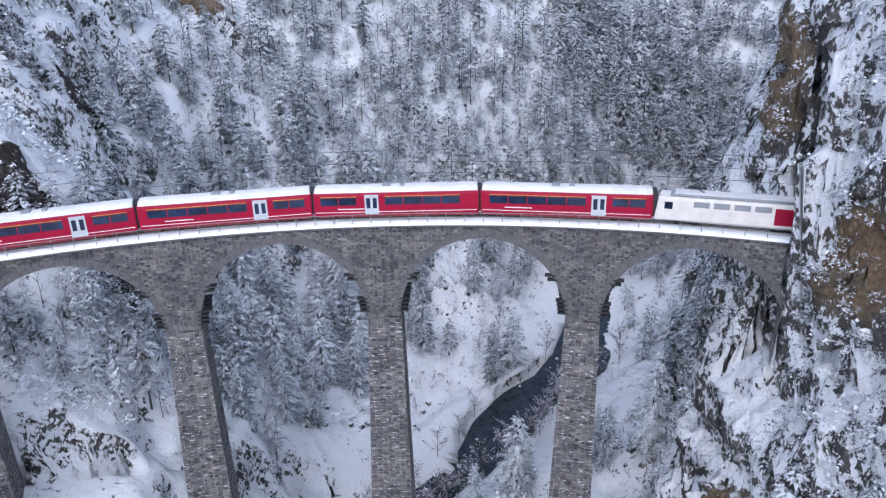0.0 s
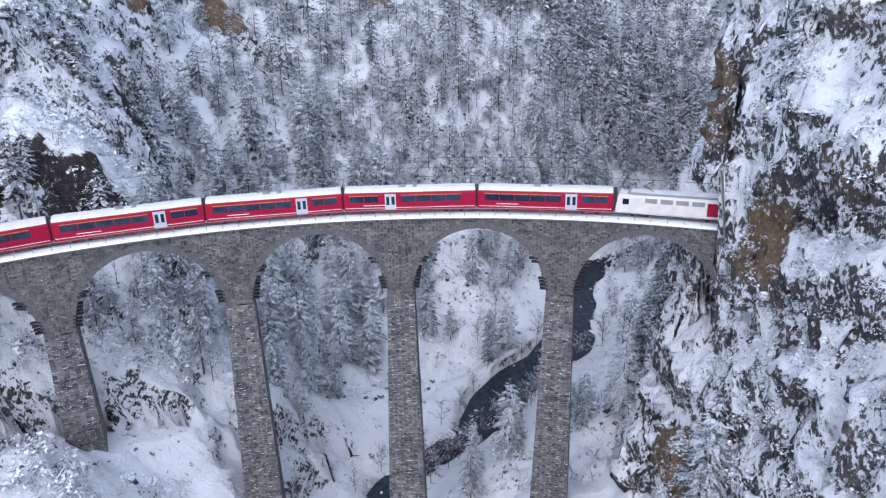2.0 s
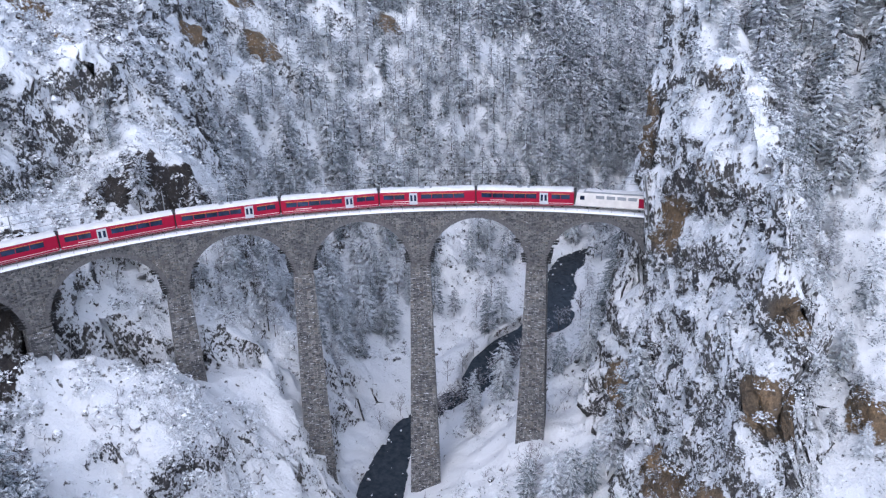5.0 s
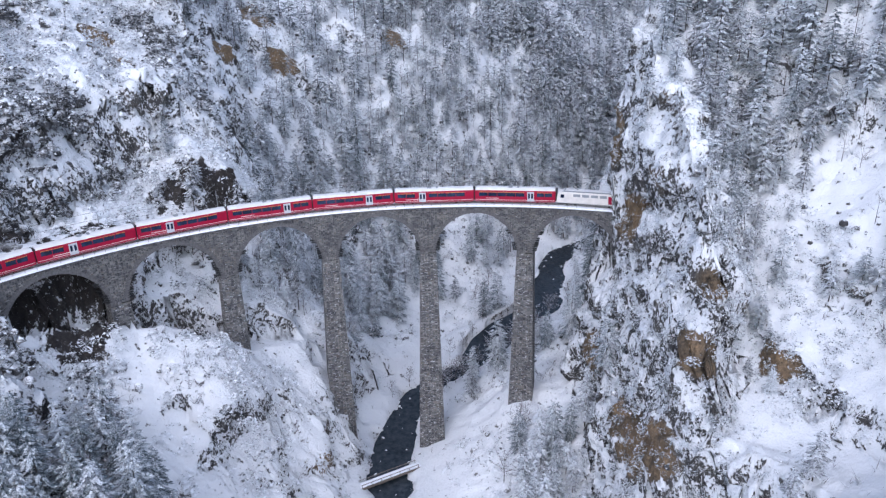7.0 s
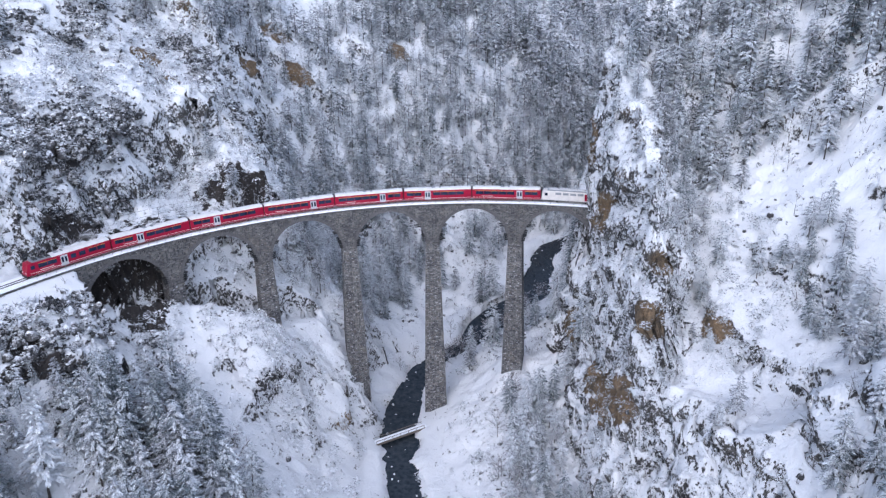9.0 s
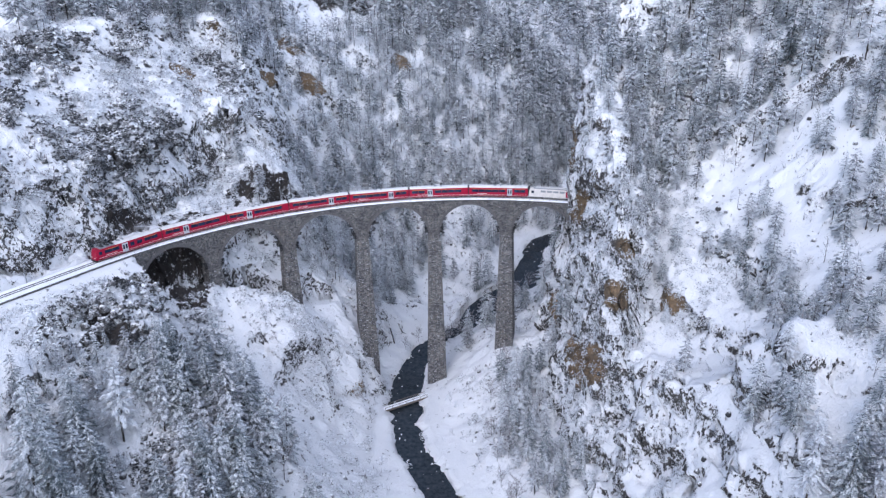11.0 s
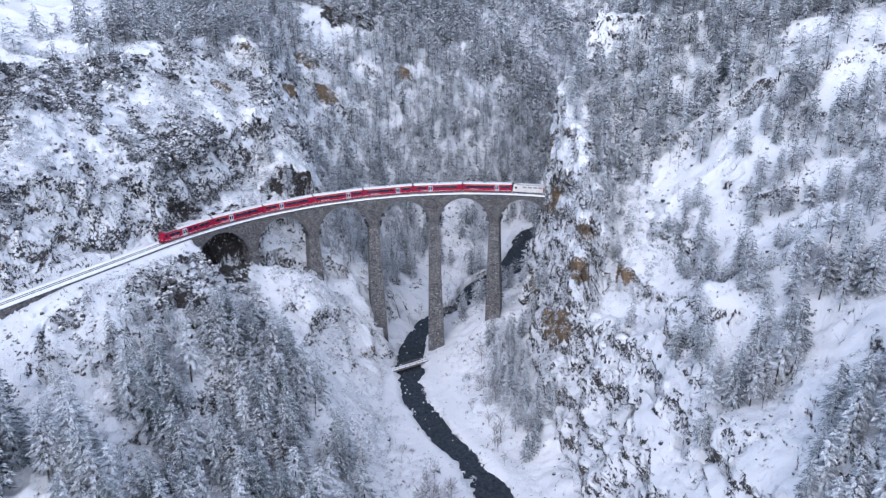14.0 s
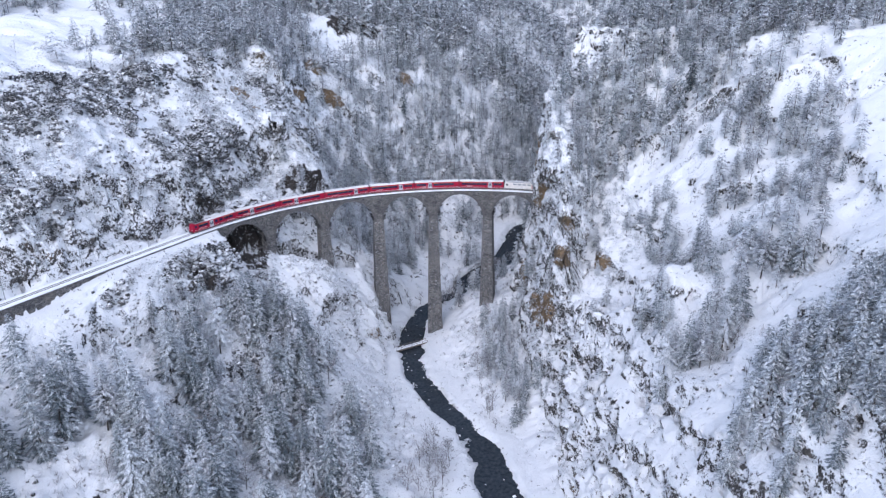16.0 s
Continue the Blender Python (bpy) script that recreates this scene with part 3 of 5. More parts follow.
def arch_span(s0, s1, west_cut=None):
    """One span, from pier middle to pier middle: walls, soffit and top in one ring of sections."""
    bm = bmesh.new()
    mid_s, cols = (s0 + s1) / 2, []
    marks = [s0] + [mid_s - RISE * math.cos(math.pi * i / 36) for i in range(37)] + [s1]
    for i, s in enumerate(marks):
        top = rail_z(s) - 0.05
        spring = rail_z(mid_s) - SPRING_DROP
        low = spring if i in (0, len(marks) - 1) else spring + math.sqrt(max(RISE * RISE - (s - mid_s) ** 2, 0))
        batter = 0.012
        cols.append([bm.verts.new(line(s, sgn * (HALF + batter * (top - z)), z - rail_z(s))) for sgn, z in ((-1, low), (-1, top), (1, top), (1, low))])
    for a, b in zip(cols, cols[1:]):
        for i, j in ((0, 1), (1, 2), (2, 3), (3, 0)):
            bm.faces.new((a[i], b[i], b[j], a[j]))
    bm.faces.new(cols[0])
    bm.faces.new(cols[-1][::-1])
    bmesh.ops.recalc_face_normals(bm, faces=bm.faces)
    stone_part("arch", bm)


def pier(s, base):
    bm = bmesh.new()
    top = rail_z(s) - SPRING_DROP
    zs = [top, top - 0.01] + [top - (top - base) * i / 10 for i in range(1, 11)]
    rings = []
    for i, z in enumerate(zs):
        d = top - z
        a, r = PIER_HALF + 0.02 + 0.026 * d, HALF + 0.13 + 0.028 * d
        q = [line(s, -r), line(s, -r), line(s, r), line(s, r)]
        t = along(s)
        t = Vector((t.x, t.y, 0)).normalized()
        ring = [Vector((p.x, p.y, z)) + t * k for p, k in zip(q, (-a, a, a, -a))]
        rings.append([bm.verts.new(v) for v in ring])
    for a, b in zip(rings, rings[1:]):
        for i in range(4):
            bm.faces.new((a[i], a[(i + 1) % 4], b[(i + 1) % 4], b[i]))
    bm.faces.new(rings[0])
    bm.faces.new(rings[-1][::-1])
    bmesh.ops.recalc_face_normals(bm, faces=bm.faces)
    stone_part("pier", bm, PIERSTONE)


def voussoirs(s0, s1, sgn):
    """The ring of cut stones round an arch, each one a piece."""
    mid_s = (s0 + s1) / 2
    spring = rail_z(mid_s) - SPRING_DROP
    n = 44
    for i in range(n):
        a0, a1 = math.pi * (i + 0.04) / n, math.pi * (i + 0.96) / n
        depth = random.uniform(0.68, 0.95)
        bm = bmesh.new()
        vs = []
        for dr in (0.0, 0.14):
            for a, r in ((a0, RISE - 0.02), (a1, RISE - 0.02), (a1, RISE + depth), (a0, RISE + depth)):
                s, z = mid_s - r * math.cos(a), spring + r * math.sin(a)
                z = min(z, rail_z(s) - 0.3)
                h = HALF + 0.012 * (rail_z(s) - z)
                vs.append(bm.verts.new(line(s, sgn * (h - 0.08 + dr), z - rail_z(s))))
        for f in ((0, 1, 2, 3), (7, 6, 5, 4), (0, 4, 5, 1), (1, 5, 6, 2), (2, 6, 7, 3), (3, 7, 4, 0)):
            bm.faces.new([vs[k] for k in f])
        bmesh.ops.recalc_face_normals(bm, faces=bm.faces)
        ob = part("voussoir", bm, STONE, viaduct)
        ob.matrix_parent_inverse = VINV


SPANS = [(PITCH * (k - 4), PITCH * (k - 3)) for k in range(6)]
BASES = (38, 22, -3, -3, 6)
for s0, s1 in SPANS:
    arch_span(s0, min(s1, EAST_END + 2.6))
for k in range(5):
    pier(PITCH * (k - 3), BASES[k])
for s0, s1 in SPANS:
    voussoirs(s0, s1, -1)


def ribbon(s0, s1, section, bm, step_s=2.0):
    """Sweeps a closed section of (out, up) points along the line."""
    n = max(2, int((s1 - s0) / step_s) + 1)
    prev = None
    for i in range(n):
        s = s0 + (s1 - s0) * i / (n - 1)
        cur = [bm.verts.new(line(s, o, u)) for o, u in section]
        if prev:
            for j in range(len(section)):
                k = (j + 1) % len(section)
                bm.faces.new((prev[j], prev[k], cur[k], cur[j]))
        else:
            bm.faces.new(cur)
        prev = cur
    bm.faces.new(prev[::-1])
    bmesh.ops.recalc_face_normals(bm, faces=bm.faces)
    return bm


def rect(o0, o1, u0, u1):
    return [(o0, u0), (o1, u0), (o1, u1), (o0, u1)]


# abutment and retaining wall to the west
stone_part("abutment", ribbon(-97, WEST_END + PIER_HALF, rect(-HALF - 0.05, HALF + 0.05, -24, -0.05), bmesh.new()))
bmw = ribbon(-260, -97.02, rect(-HALF - 0.05, -HALF + 0.7, -16, -0.05), bmesh.new())
wall = part("retaining_wall", bmw, MASONRY)
uv_by(wall.data, face_uv)
tagged(wall, "grey stone retaining wall below the railway line", "wall", kind="structure")
wall["category"] = "wall"

# deck: coping, snow, rails
for sgn in (-1, 1):
    o0, o1 = (-HALF - 0.28, -HALF + 0.25) if sgn < 0 else (HALF - 0.25, HALF + 0.28)
    stone_part("coping", ribbon(-97, EAST_END, rect(o0, o1, -0.045, 0.12), bmesh.new()), STONE)
bm = ribbon(-330, 75, [(-HALF - 0.26, 0.124), (-HALF - 0.2, 0.42), (-HALF + 0.35, 0.50), (-1.5, 0.36), (-0.9, 0.34), (0, 0.36), (0.9, 0.34), (1.5, 0.36),
                       (HALF - 0.35, 0.50), (HALF + 0.2, 0.42), (HALF + 0.26, 0.124)], bmesh.new(), 1.5)
deck_snow = part("deck_snow", bm, SNOWMAT, smooth=False)
tagged(deck_snow, "packed white snow over the track bed", "snow", kind="structure")
track = new("railway_track")
track.location = line(0, 0, 0.35)
tagged(track, "single metre-gauge track with rusty rails in snow", "railway track", kind="structure")
TINV = Matrix.Translation(-track.location)
for o in (-0.53, 0.53):
    ob = part("rail", ribbon(-330, 75, [(o - 0.09, 0.33), (o + 0.09, 0.33), (o + 0.06, 0.50), (o - 0.06, 0.50)], bmesh.new(), 1.5), RAILSTEEL, track)
    ob.matrix_parent_inverse = TINV


def railing(sgn, s0, s1, name_label):
    base = line((s0 + s1) / 2, sgn * (HALF + 0.1), 0.4)
    ra = new("railing")
    ra.location = base
    tagged(ra, name_label, "railing")
    inv = Matrix.Translation(-base)
    o = sgn * (HALF + 0.12)
    n = int((s1 - s0) / 2.05)
    for i in range(n + 1):
        s = s0 + (s1 - s0) * i / n
        ob = part("post", tube(bmesh.new(), line(s, o, 0.1), line(s, o, 1.45), 0.045, 5), STEEL, ra)
        ob.matrix_parent_inverse = inv
    for u in (0.95, 1.42):
        ob = part("handrail", ribbon(s0, s1, rect(o - 0.035, o + 0.035, u, u + 0.06), bmesh.new()), STEEL, ra)
        ob.matrix_parent_inverse = inv


railing(-1, -98, EAST_END - 0.6, "thin galvanised steel railing on the inner parapet")
railing(1, -98, EAST_END - 0.6, "thin galvanised steel railing on the outer parapet")

# tunnel: mouth and lining
section = [(-2.6, 0.0), (-2.6, 3.4)] + [(-2.6 * math.cos(math.pi * i / 12), 3.4 + 2.6 * math.sin(math.pi * i / 12)) for i in range(1, 12)] + [(2.6, 3.4), (2.6, 0.0)]
bm = bmesh.new()
prev = None
for i in range(9):
    s = EAST_END - 0.3 + i * 2.4
    cur = [bm.verts.new(line(s, o, u)) for o, u in section]
    if prev:
        for j in range(len(section) - 1):
            bm.faces.new((prev[j], cur[j], cur[j + 1], prev[j + 1]))
    prev = cur
bm.faces.new(prev)
tunnel = part("tunnel", bm, LINING)
tagged(tunnel, "dark rock tunnel bored into the cliff", "tunnel", kind="structure")
bm = bmesh.new()
ring_in = [bm.verts.new(line(EAST_END - 0.35, o, u)) for o, u in section]
ring_out = [bm.verts.new(line(EAST_END - 0.35, o * 1.36, u * 1.16 + (0.0 if u > 0 else -4))) for o, u in section]
back_in = [bm.verts.new(line(EAST_END + 0.9, o, u)) for o, u in section]
back_out = [bm.verts.new(line(EAST_END + 0.9, o * 1.36, u * 1.16 + (0.0 if u > 0 else -4))) for o, u in section]
for j in range(len(section) - 1):
    bm.faces.new((ring_in[j], ring_in[j + 1], ring_out[j + 1], ring_out[j]))
    bm.faces.new((ring_out[j], ring_out[j + 1], back_out[j + 1], back_out[j]))
    bm.faces.new((ring_in[j + 1], ring_in[j], back_in[j], back_in[j + 1]))
bmesh.ops.recalc_face_normals(bm, faces=bm.faces)
portal = part("tunnel_portal", bm, MASONRY)
uv_by(portal.data, lambda p, c: (c.x * 0.7 + c.y * 0.7, c.z))
tagged(portal, "rough grey stone tunnel mouth set in the rock face", "tunnel portal", kind="structure")

# ---- the train ----
CAR = 18.35


def hull(bm, length, prof, nose=0.0):
    """A body of that length with a rounded section; at the front (minus x) the nose leans back."""
    prev = None
    for k, x in enumerate((-length / 2, -length / 2 + 0.7, -length / 2 + 1.7, length / 2 - 0.15, length / 2)):
        ring = []
        for y, z in prof:
            zz = (z - 0.9) / 2.8
            dx = nose * max(0, zz) ** 1.4 if k == 0 else (nose * 0.5 * max(0, zz) ** 1.4 if k == 1 else 0)
            shrink = (0.86 if nose else 0.96) if k == 0 else (0.96 if nose and k == 1 else (0.96 if k == 4 else 1))
            ring.append(bm.verts.new((x + dx, y * shrink, z)))
        if prev:
            for i in range(len(ring)):
                j = (i + 1) % len(ring)
                bm.faces.new((prev[i], prev[j], ring[j], ring[i]))
        else:
            bm.faces.new(ring)
        prev = ring
    bm.faces.new(prev[::-1])
    bmesh.ops.recalc_face_normals(bm, faces=bm.faces)
    return bm


BODY = [(-1.30, 0.55), (-1.33, 0.95), (-1.33, 2.75), (-1.27, 3.08), (1.27, 3.08), (1.33, 2.75), (1.33, 0.95), (1.30, 0.55)]
ROOFSEC = [(-1.28, 3.09), (-1.12, 3.36), (-0.75, 3.55), (0, 3.62), (0.75, 3.55), (1.12, 3.36), (1.28, 3.09)]


def bogie(x, car):
    b = part("bogie", box(bmesh.new(), x - 1.35, x + 1.35, -1.0, 1.0, 0.28, 0.55, None, 0.06), BLACK, car)
    for dx in (-0.95, 0.95):
        for y in (-0.62, 0.50):
            part("wheel", tube(bmesh.new(), (x + dx, y, 0.36), (x + dx, y + 0.12, 0.36), 0.36, 14), BLACK, b)


def coach(label, windows, doors, front=False, roof_kit=()):
    car = new("railcar" if front else "coach")
    tagged(car, label, "train car", group="cars of the red train")
    L = CAR - 0.45
    part("body", hull(bmesh.new(), L, BODY, 0.9 if front else 0.0), RED, car)
    part("skirt", box(bmesh.new(), -L / 2 + (0.9 if front else 0.3), L / 2 - 0.3, -1.27, 1.27, 0.34, 0.70, None, 0.03), DARKRED, car, "dark red lower skirt")
    r0 = -L / 2 + (5.4 if front else 0.12)
    bm = bmesh.new()
    prev = None
    for x, k in ((r0, 0.94), (r0 + 0.35, 1.0), (L / 2 - 0.45, 1.0), (L / 2 - 0.1, 0.93)):
        ring = [bm.verts.new((x, y * k, 3.06 + (z - 3.06) * k)) for y, z in ROOFSEC]
        if prev:
            for i in range(len(ring) - 1):
                bm.faces.new((prev[i], prev[i + 1], ring[i + 1], ring[i]))
        else:
            bm.faces.new(ring[::-1])
        prev = ring
    bm.faces.new(prev)
    bmesh.ops.recalc_face_normals(bm, faces=bm.faces)
    part("roof", bm, ROOF, car, "white snow-dusted rounded roof")
    for side in (-1, 1):
        y0, y1 = sorted((side * 1.325, side * 1.345))
        for a, b_, tall in windows:
            part("window", box(bmesh.new(), a, b_, y0, y1, 1.62 if tall else 1.72, 2.56, None, 0.008), GLASS, car, "dark blue tinted window")
        for a, b_ in doors:
            d = part("door", box(bmesh.new(), a, b_, *sorted((side * 1.32, side * 1.36)), 0.62, 2.86, None, 0.01), DOORGREY, car, "light grey double door")
            m_ = (a + b_) / 2
            for c0, c1 in ((a + 0.18, m_ - 0.14), (m_ + 0.14, b_ - 0.18)):
                part("door_window", box(bmesh.new(), c0, c1, *sorted((side * 1.355, side * 1.372)), 1.35, 2.5), GLASS, d)
        for a, b_ in windows_span(windows):
            part("yellow_stripe", box(bmesh.new(), a, b_, *sorted((side * 1.326, side * 1.342)), 2.63, 2.69), YELLOW, car, "thin yellow class stripe")
        part("white_stripe", box(bmesh.new(), -L / 2 + (0.75 if front else 0.2), L / 2 - 0.2, *sorted((side * 1.315, side * 1.338)), 0.90, 0.97), WHITE, car, "thin white stripe")
        a = -L / 2 + 2.6
        part("lettering_bar", box(bmesh.new(), a, a + 2.9, *sorted((side * 1.326, side * 1.337)), 1.24, 1.34), WHITE, car, "line of unreadable white lettering")
    for x, w in ((-1.5, 0.9), (0.4, 0.5)) if not front else ((-2.6, 0.8), (-1.2, 0.4)):
        part("roof_vent", box(bmesh.new(), x, x + w, -0.55, 0.55, 3.5, 3.74, None, 0.05), GREYROOF, car, "grey roof vent box")
    for x in (-L / 2 + 3.0, L / 2 - 3.0):
        bogie(x, car)
    part("gangway", box(bmesh.new(), L / 2 - 0.05, L / 2 + 0.45, -1.0, 1.0, 0.7, 3.35, None, 0.05), BLACK, car, "black rubber gangway bellows")
    if front:
        part("equipment_roof", box(bmesh.new(), -L / 2 + 1.5, r0 - 0.05, -1.15, 1.15, 3.06, 3.32, None, 0.08), GREYROOF, car, "flat grey roof with electrical gear")
        for x in (-6.9, -5.6, -4.4):
            part("roof_insulator", box(bmesh.new(), x, x + 0.8, -0.6, 0.6, 3.32, 3.55, None, 0.05), BLACK, car)
        bm = bmesh.new()
        xs = -L / 2 + 0.36
        q = [bm.verts.new(v) for v in ((xs, -0.98, 1.75), (xs, 0.98, 1.75), (xs + 0.55, 0.95, 2.85), (xs + 0.55, -0.95, 2.85))]
        bm.faces.new(q)
        ex = bmesh.ops.extrude_face_region(bm, geom=bm.faces[:])["geom"]
        for v in ex:
            if isinstance(v, bmesh.types.BMVert):
                v.co.x -= 0.07
        bmesh.ops.recalc_face_normals(bm, faces=bm.faces)
        part("windscreen", bm, GLASS, car, "dark sloping windscreen")
        for y in (-0.8, 0.8):
            part("headlight", tube(bmesh.new(), (-L / 2 + 0.12, y, 1.15), (-L / 2 - 0.05, y, 1.15), 0.13, 10), WHITE, car, "round white headlight")
        part("plough", box(bmesh.new(), -L / 2 - 0.15, -L / 2 + 0.5, -1.1, 1.1, 0.12, 0.62, None, 0.08), BLACK, car, "black snow plough")
        for side in (-1, 1):
            part("cab_window", box(bmesh.new(), -L / 2 + 0.95, -L / 2 + 1.75, *sorted((side * 1.315, side * 1.345)), 1.75, 2.55), GLASS, car)
    return car


def windows_span(ws):
    """Runs of neighbouring windows."""
    out = []
    for a, b_, _ in ws:
        if out and a - out[-1][1] < 0.4:
            out[-1][1] = b_
        else:
            out.append([a, b_])
    return [(a, b_) for a, b_ in out if b_ - a > 2.5]


front = coach("red leading railcar with sloping dark windscreen and grey roof", [(-6.5, -4.65, 0), (-4.6, -2.75, 0), (0.15, 1.25, 1), (1.95, 3.3, 1), (4.0, 5.75, 0), (5.9, 7.7, 0)], [(-2.0, -0.5)], front=True)
plan_a = [(-8.2, -6.3, 0), (-6.2, -4.3, 0), (-1.2, 0.75, 0), (0.85, 2.8, 0), (2.9, 4.85, 0), (4.95, 6.9, 0)]
plan_b = [(-8.0, -6.05, 0), (-5.95, -4.0, 0), (-3.9, -1.95, 0), (-1.85, 0.1, 0), (0.2, 2.15, 0), (4.9, 6.5, 0), (6.6, 8.2, 0)]
coach_a = coach("red panorama coach with dark windows and a grey door", plan_a, [(-3.4, -1.9)])
coach_b = coach("red open coach with a long row of dark windows", plan_b, [(2.75, 4.25)])


def on_track(s_mid, length):
    a, b = line(s_mid - length / 2 + 3, 0, 0.50), line(s_mid + length / 2 - 3, 0, 0.50)
    d = (b - a).normalized()
    side = Vector((0, 0, 1)).cross(d).normalized()
    up = d.cross(side)
    m = Matrix((d, side, up)).transposed().to_4x4()
    m.translation = (a + b) / 2
    return m


NOSE = -99.2
order = [front, coach_a, coach_a, coach_b, coach_b, coach_a, coach_b]
placed = set()
for i, c in enumerate(order):
    m = on_track(NOSE + CAR * (i + 0.5), CAR)
    if c.name in placed:
        copy_thing(c, m)
    else:
        c.matrix_basis = m
        placed.add(c.name)

# the locomotive that pushes at the rear
loco = new("locomotive")
tagged(loco, "pale cream electric locomotive with a red end pushing the train", "locomotive", group="cars of the red train")
LL = 15.4
part("body", hull(bmesh.new(), LL, [(y * 1.0, z * 0.98) for y, z in BODY], 0.5), CREAM, loco)
part("red_end", box(bmesh.new(), LL / 2 - 4.2, LL / 2 - 0.25, -1.345, 1.345, 0.9, 2.6, None, 0.02), RED, loco, "red painted end panel")
part("roof", box(bmesh.new(), -LL / 2 + 1.4, LL / 2 - 1.0, -1.05, 1.05, 3.0, 3.28, None, 0.1), GREYROOF, loco, "grey roof with snow")
part("roof_snow", box(bmesh.new(), -LL / 2 + 1.8, LL / 2 - 1.6, -0.9, 0.9, 3.28, 3.36, None, 0.03), ROOF, loco)
for side in (-1, 1):
    part("cab_window", box(bmesh.new(), -LL / 2 + 0.9, -LL / 2 + 1.7, *sorted((side * 1.31, side * 1.345)), 1.75, 2.5), GLASS, loco)
    part("cab_window", box(bmesh.new(), LL / 2 - 1.7, LL / 2 - 0.9, *sorted((side * 1.345, side * 1.36)), 1.75, 2.5), GLASS, loco)
    for k in range(4):
        part("grille", box(bmesh.new(), -4 + k * 1.9, -2.5 + k * 1.9, *sorted((side * 1.325, side * 1.34)), 2.1, 2.7), GREYROOF, loco)
part("windscreen", box(bmesh.new(), LL / 2 - 0.12, LL / 2 + 0.02, -1.0, 1.0, 1.75, 2.7, None, 0.02), GLASS, loco)
for x in (-4.6, 4.6):
    bogie(x, loco)
arm = part("pantograph", tube(bmesh.new(), (-3.0, 0, 3.3), (-4.4, 0, 4.0), 0.05), BLACK, loco)
part("pantograph_arm", tube(bmesh.new(), (-4.4, 0, 4.0), (-3.2, 0, 4.7), 0.04), BLACK, arm)
part("contact_strip", tube(bmesh.new(), (-3.2, -0.7, 4.72), (-3.2, 0.7, 4.72), 0.05), BLACK, arm)
loco.matrix_basis = on_track(NOSE + CAR * 7 + LL / 2 + 0.2, LL)


# ---- smaller things of the line ----
# rows of bars that stick out of the piers at the springing
for k in range(5):
    s_mid = PITCH * (k - 3)
    for sgn in (-1, 1):
        for dz, n_ in ((-8.6, 4), (-5.7, 2)):
            for i in range(n_):
                z = dz - i * 0.5
                span_mid = s_mid + sgn * PITCH / 2
                drop = rail_z(span_mid) - SPRING_DROP - rail_z(s_mid)
                half = math.sqrt(max(RISE ** 2 - max(z - drop, 0) ** 2, 0))
                edge_s = span_mid - sgn * half
                bm = bmesh.new()
                t = along(s_mid)
                for off in (-HALF + 0.05, HALF - 0.75):
                    p0 = line(edge_s - sgn * 0.3, off, 0)
                    m = Matrix((t, Vector((0, 0, 1)).cross(t), Vector((0, 0, 1)))).transposed().to_4x4()
                    m.translation = Vector((p0.x, p0.y, rail_z(s_mid) + z))
                    box(bm, *sorted((0, sgn * 1.15)), -0.35, 0.35, 0, 0.17, m)
                ob = part("corbel", bm, BLACK, viaduct, "dark bar jutting from the pier")
                ob.matrix_parent_inverse = VINV


def mast(s, lean=0.0):
    foot = line(s, HALF + 0.55, -0.6)
    m = new("catenary_mast")
    m.location = foot
    tagged(m, "slim grey steel catenary mast beside the track", "mast", group="catenary masts")
    inv = Matrix.Translation(-foot)
    for nm, bm in (("pole", tube(bmesh.new(), foot, line(s, HALF + 0.55, 7.2), 0.11, 8, 0.08)),
                   ("bracket", tube(bmesh.new(), line(s, HALF + 0.5, 6.3), line(s, -0.2, 6.6), 0.045, 6)),
                   ("stay", tube(bmesh.new(), line(s, HALF + 0.5, 5.3), line(s, -0.1, 6.5), 0.035, 6)),
                   ("insulator", tube(bmesh.new(), line(s, 1.9, 6.38), line(s, 1.5, 6.42), 0.09, 8))):
        ob = part(nm, bm, STEEL, m)
        ob.matrix_parent_inverse = inv


for s in (-160, -137, -114, -91.5, -68.2, -45.4, -22.9, 0, 22.7):
    mast(s)
wires = new("catenary_wires")
wires.location = line(0, 0, 5.3)
tagged(wires, "thin dark overhead wires above the track", "cable")
for nm, o, u in (("contact_wire", 0.0, 5.3), ("carrier_wire", 0.0, 6.5), ("feeder_cable", HALF + 0.5, 7.2)):
    ob = part(nm, ribbon(-330, EAST_END + 8, rect(o - 0.02, o + 0.02, u - 0.02, u + 0.02), bmesh.new(), 4.0), WIRE, wires)
    ob.matrix_parent_inverse = Matrix.Translation(-wires.location)

# footbridge over the stream
A, B_ = Vector((-17.2, 81.6, 1.7)), Vector((-3.6, 88.9, 2.0))
fb = new("footbridge")
d = (B_ - A).normalized()
m = Matrix((d, Vector((0, 0, 1)).cross(d).normalized(), Vector((0, 0, 1)))).transposed().to_4x4()
m.translation = A
fb.matrix_basis = m
tagged(fb, "small timber footbridge over the stream deep in snow", "footbridge")
LF = (B_ - A).length
for y in (-0.95, 0.95):
    part("beam", box(bmesh.new(), 0, LF, y - 0.12, y + 0.12, -0.45, 0.0), WOOD, fb)
    part("handrail", box(bmesh.new(), 0.2, LF - 0.2, y - 0.05, y + 0.05, 0.85, 0.97), WOOD, fb)
    for i in range(7):
        part("post", box(bmesh.new(), 0.3 + i * (LF - 0.7) / 6, 0.4 + i * (LF - 0.7) / 6, y - 0.05, y + 0.05, -0.3, 0.9), WOOD, fb)
part("snow_cover", box(bmesh.new(), -0.6, LF + 0.6, -0.86, 0.86, 0.0, 0.32, None, 0.12), SNOWMAT, fb, "thick snow on the planks")

# ---- trees ----


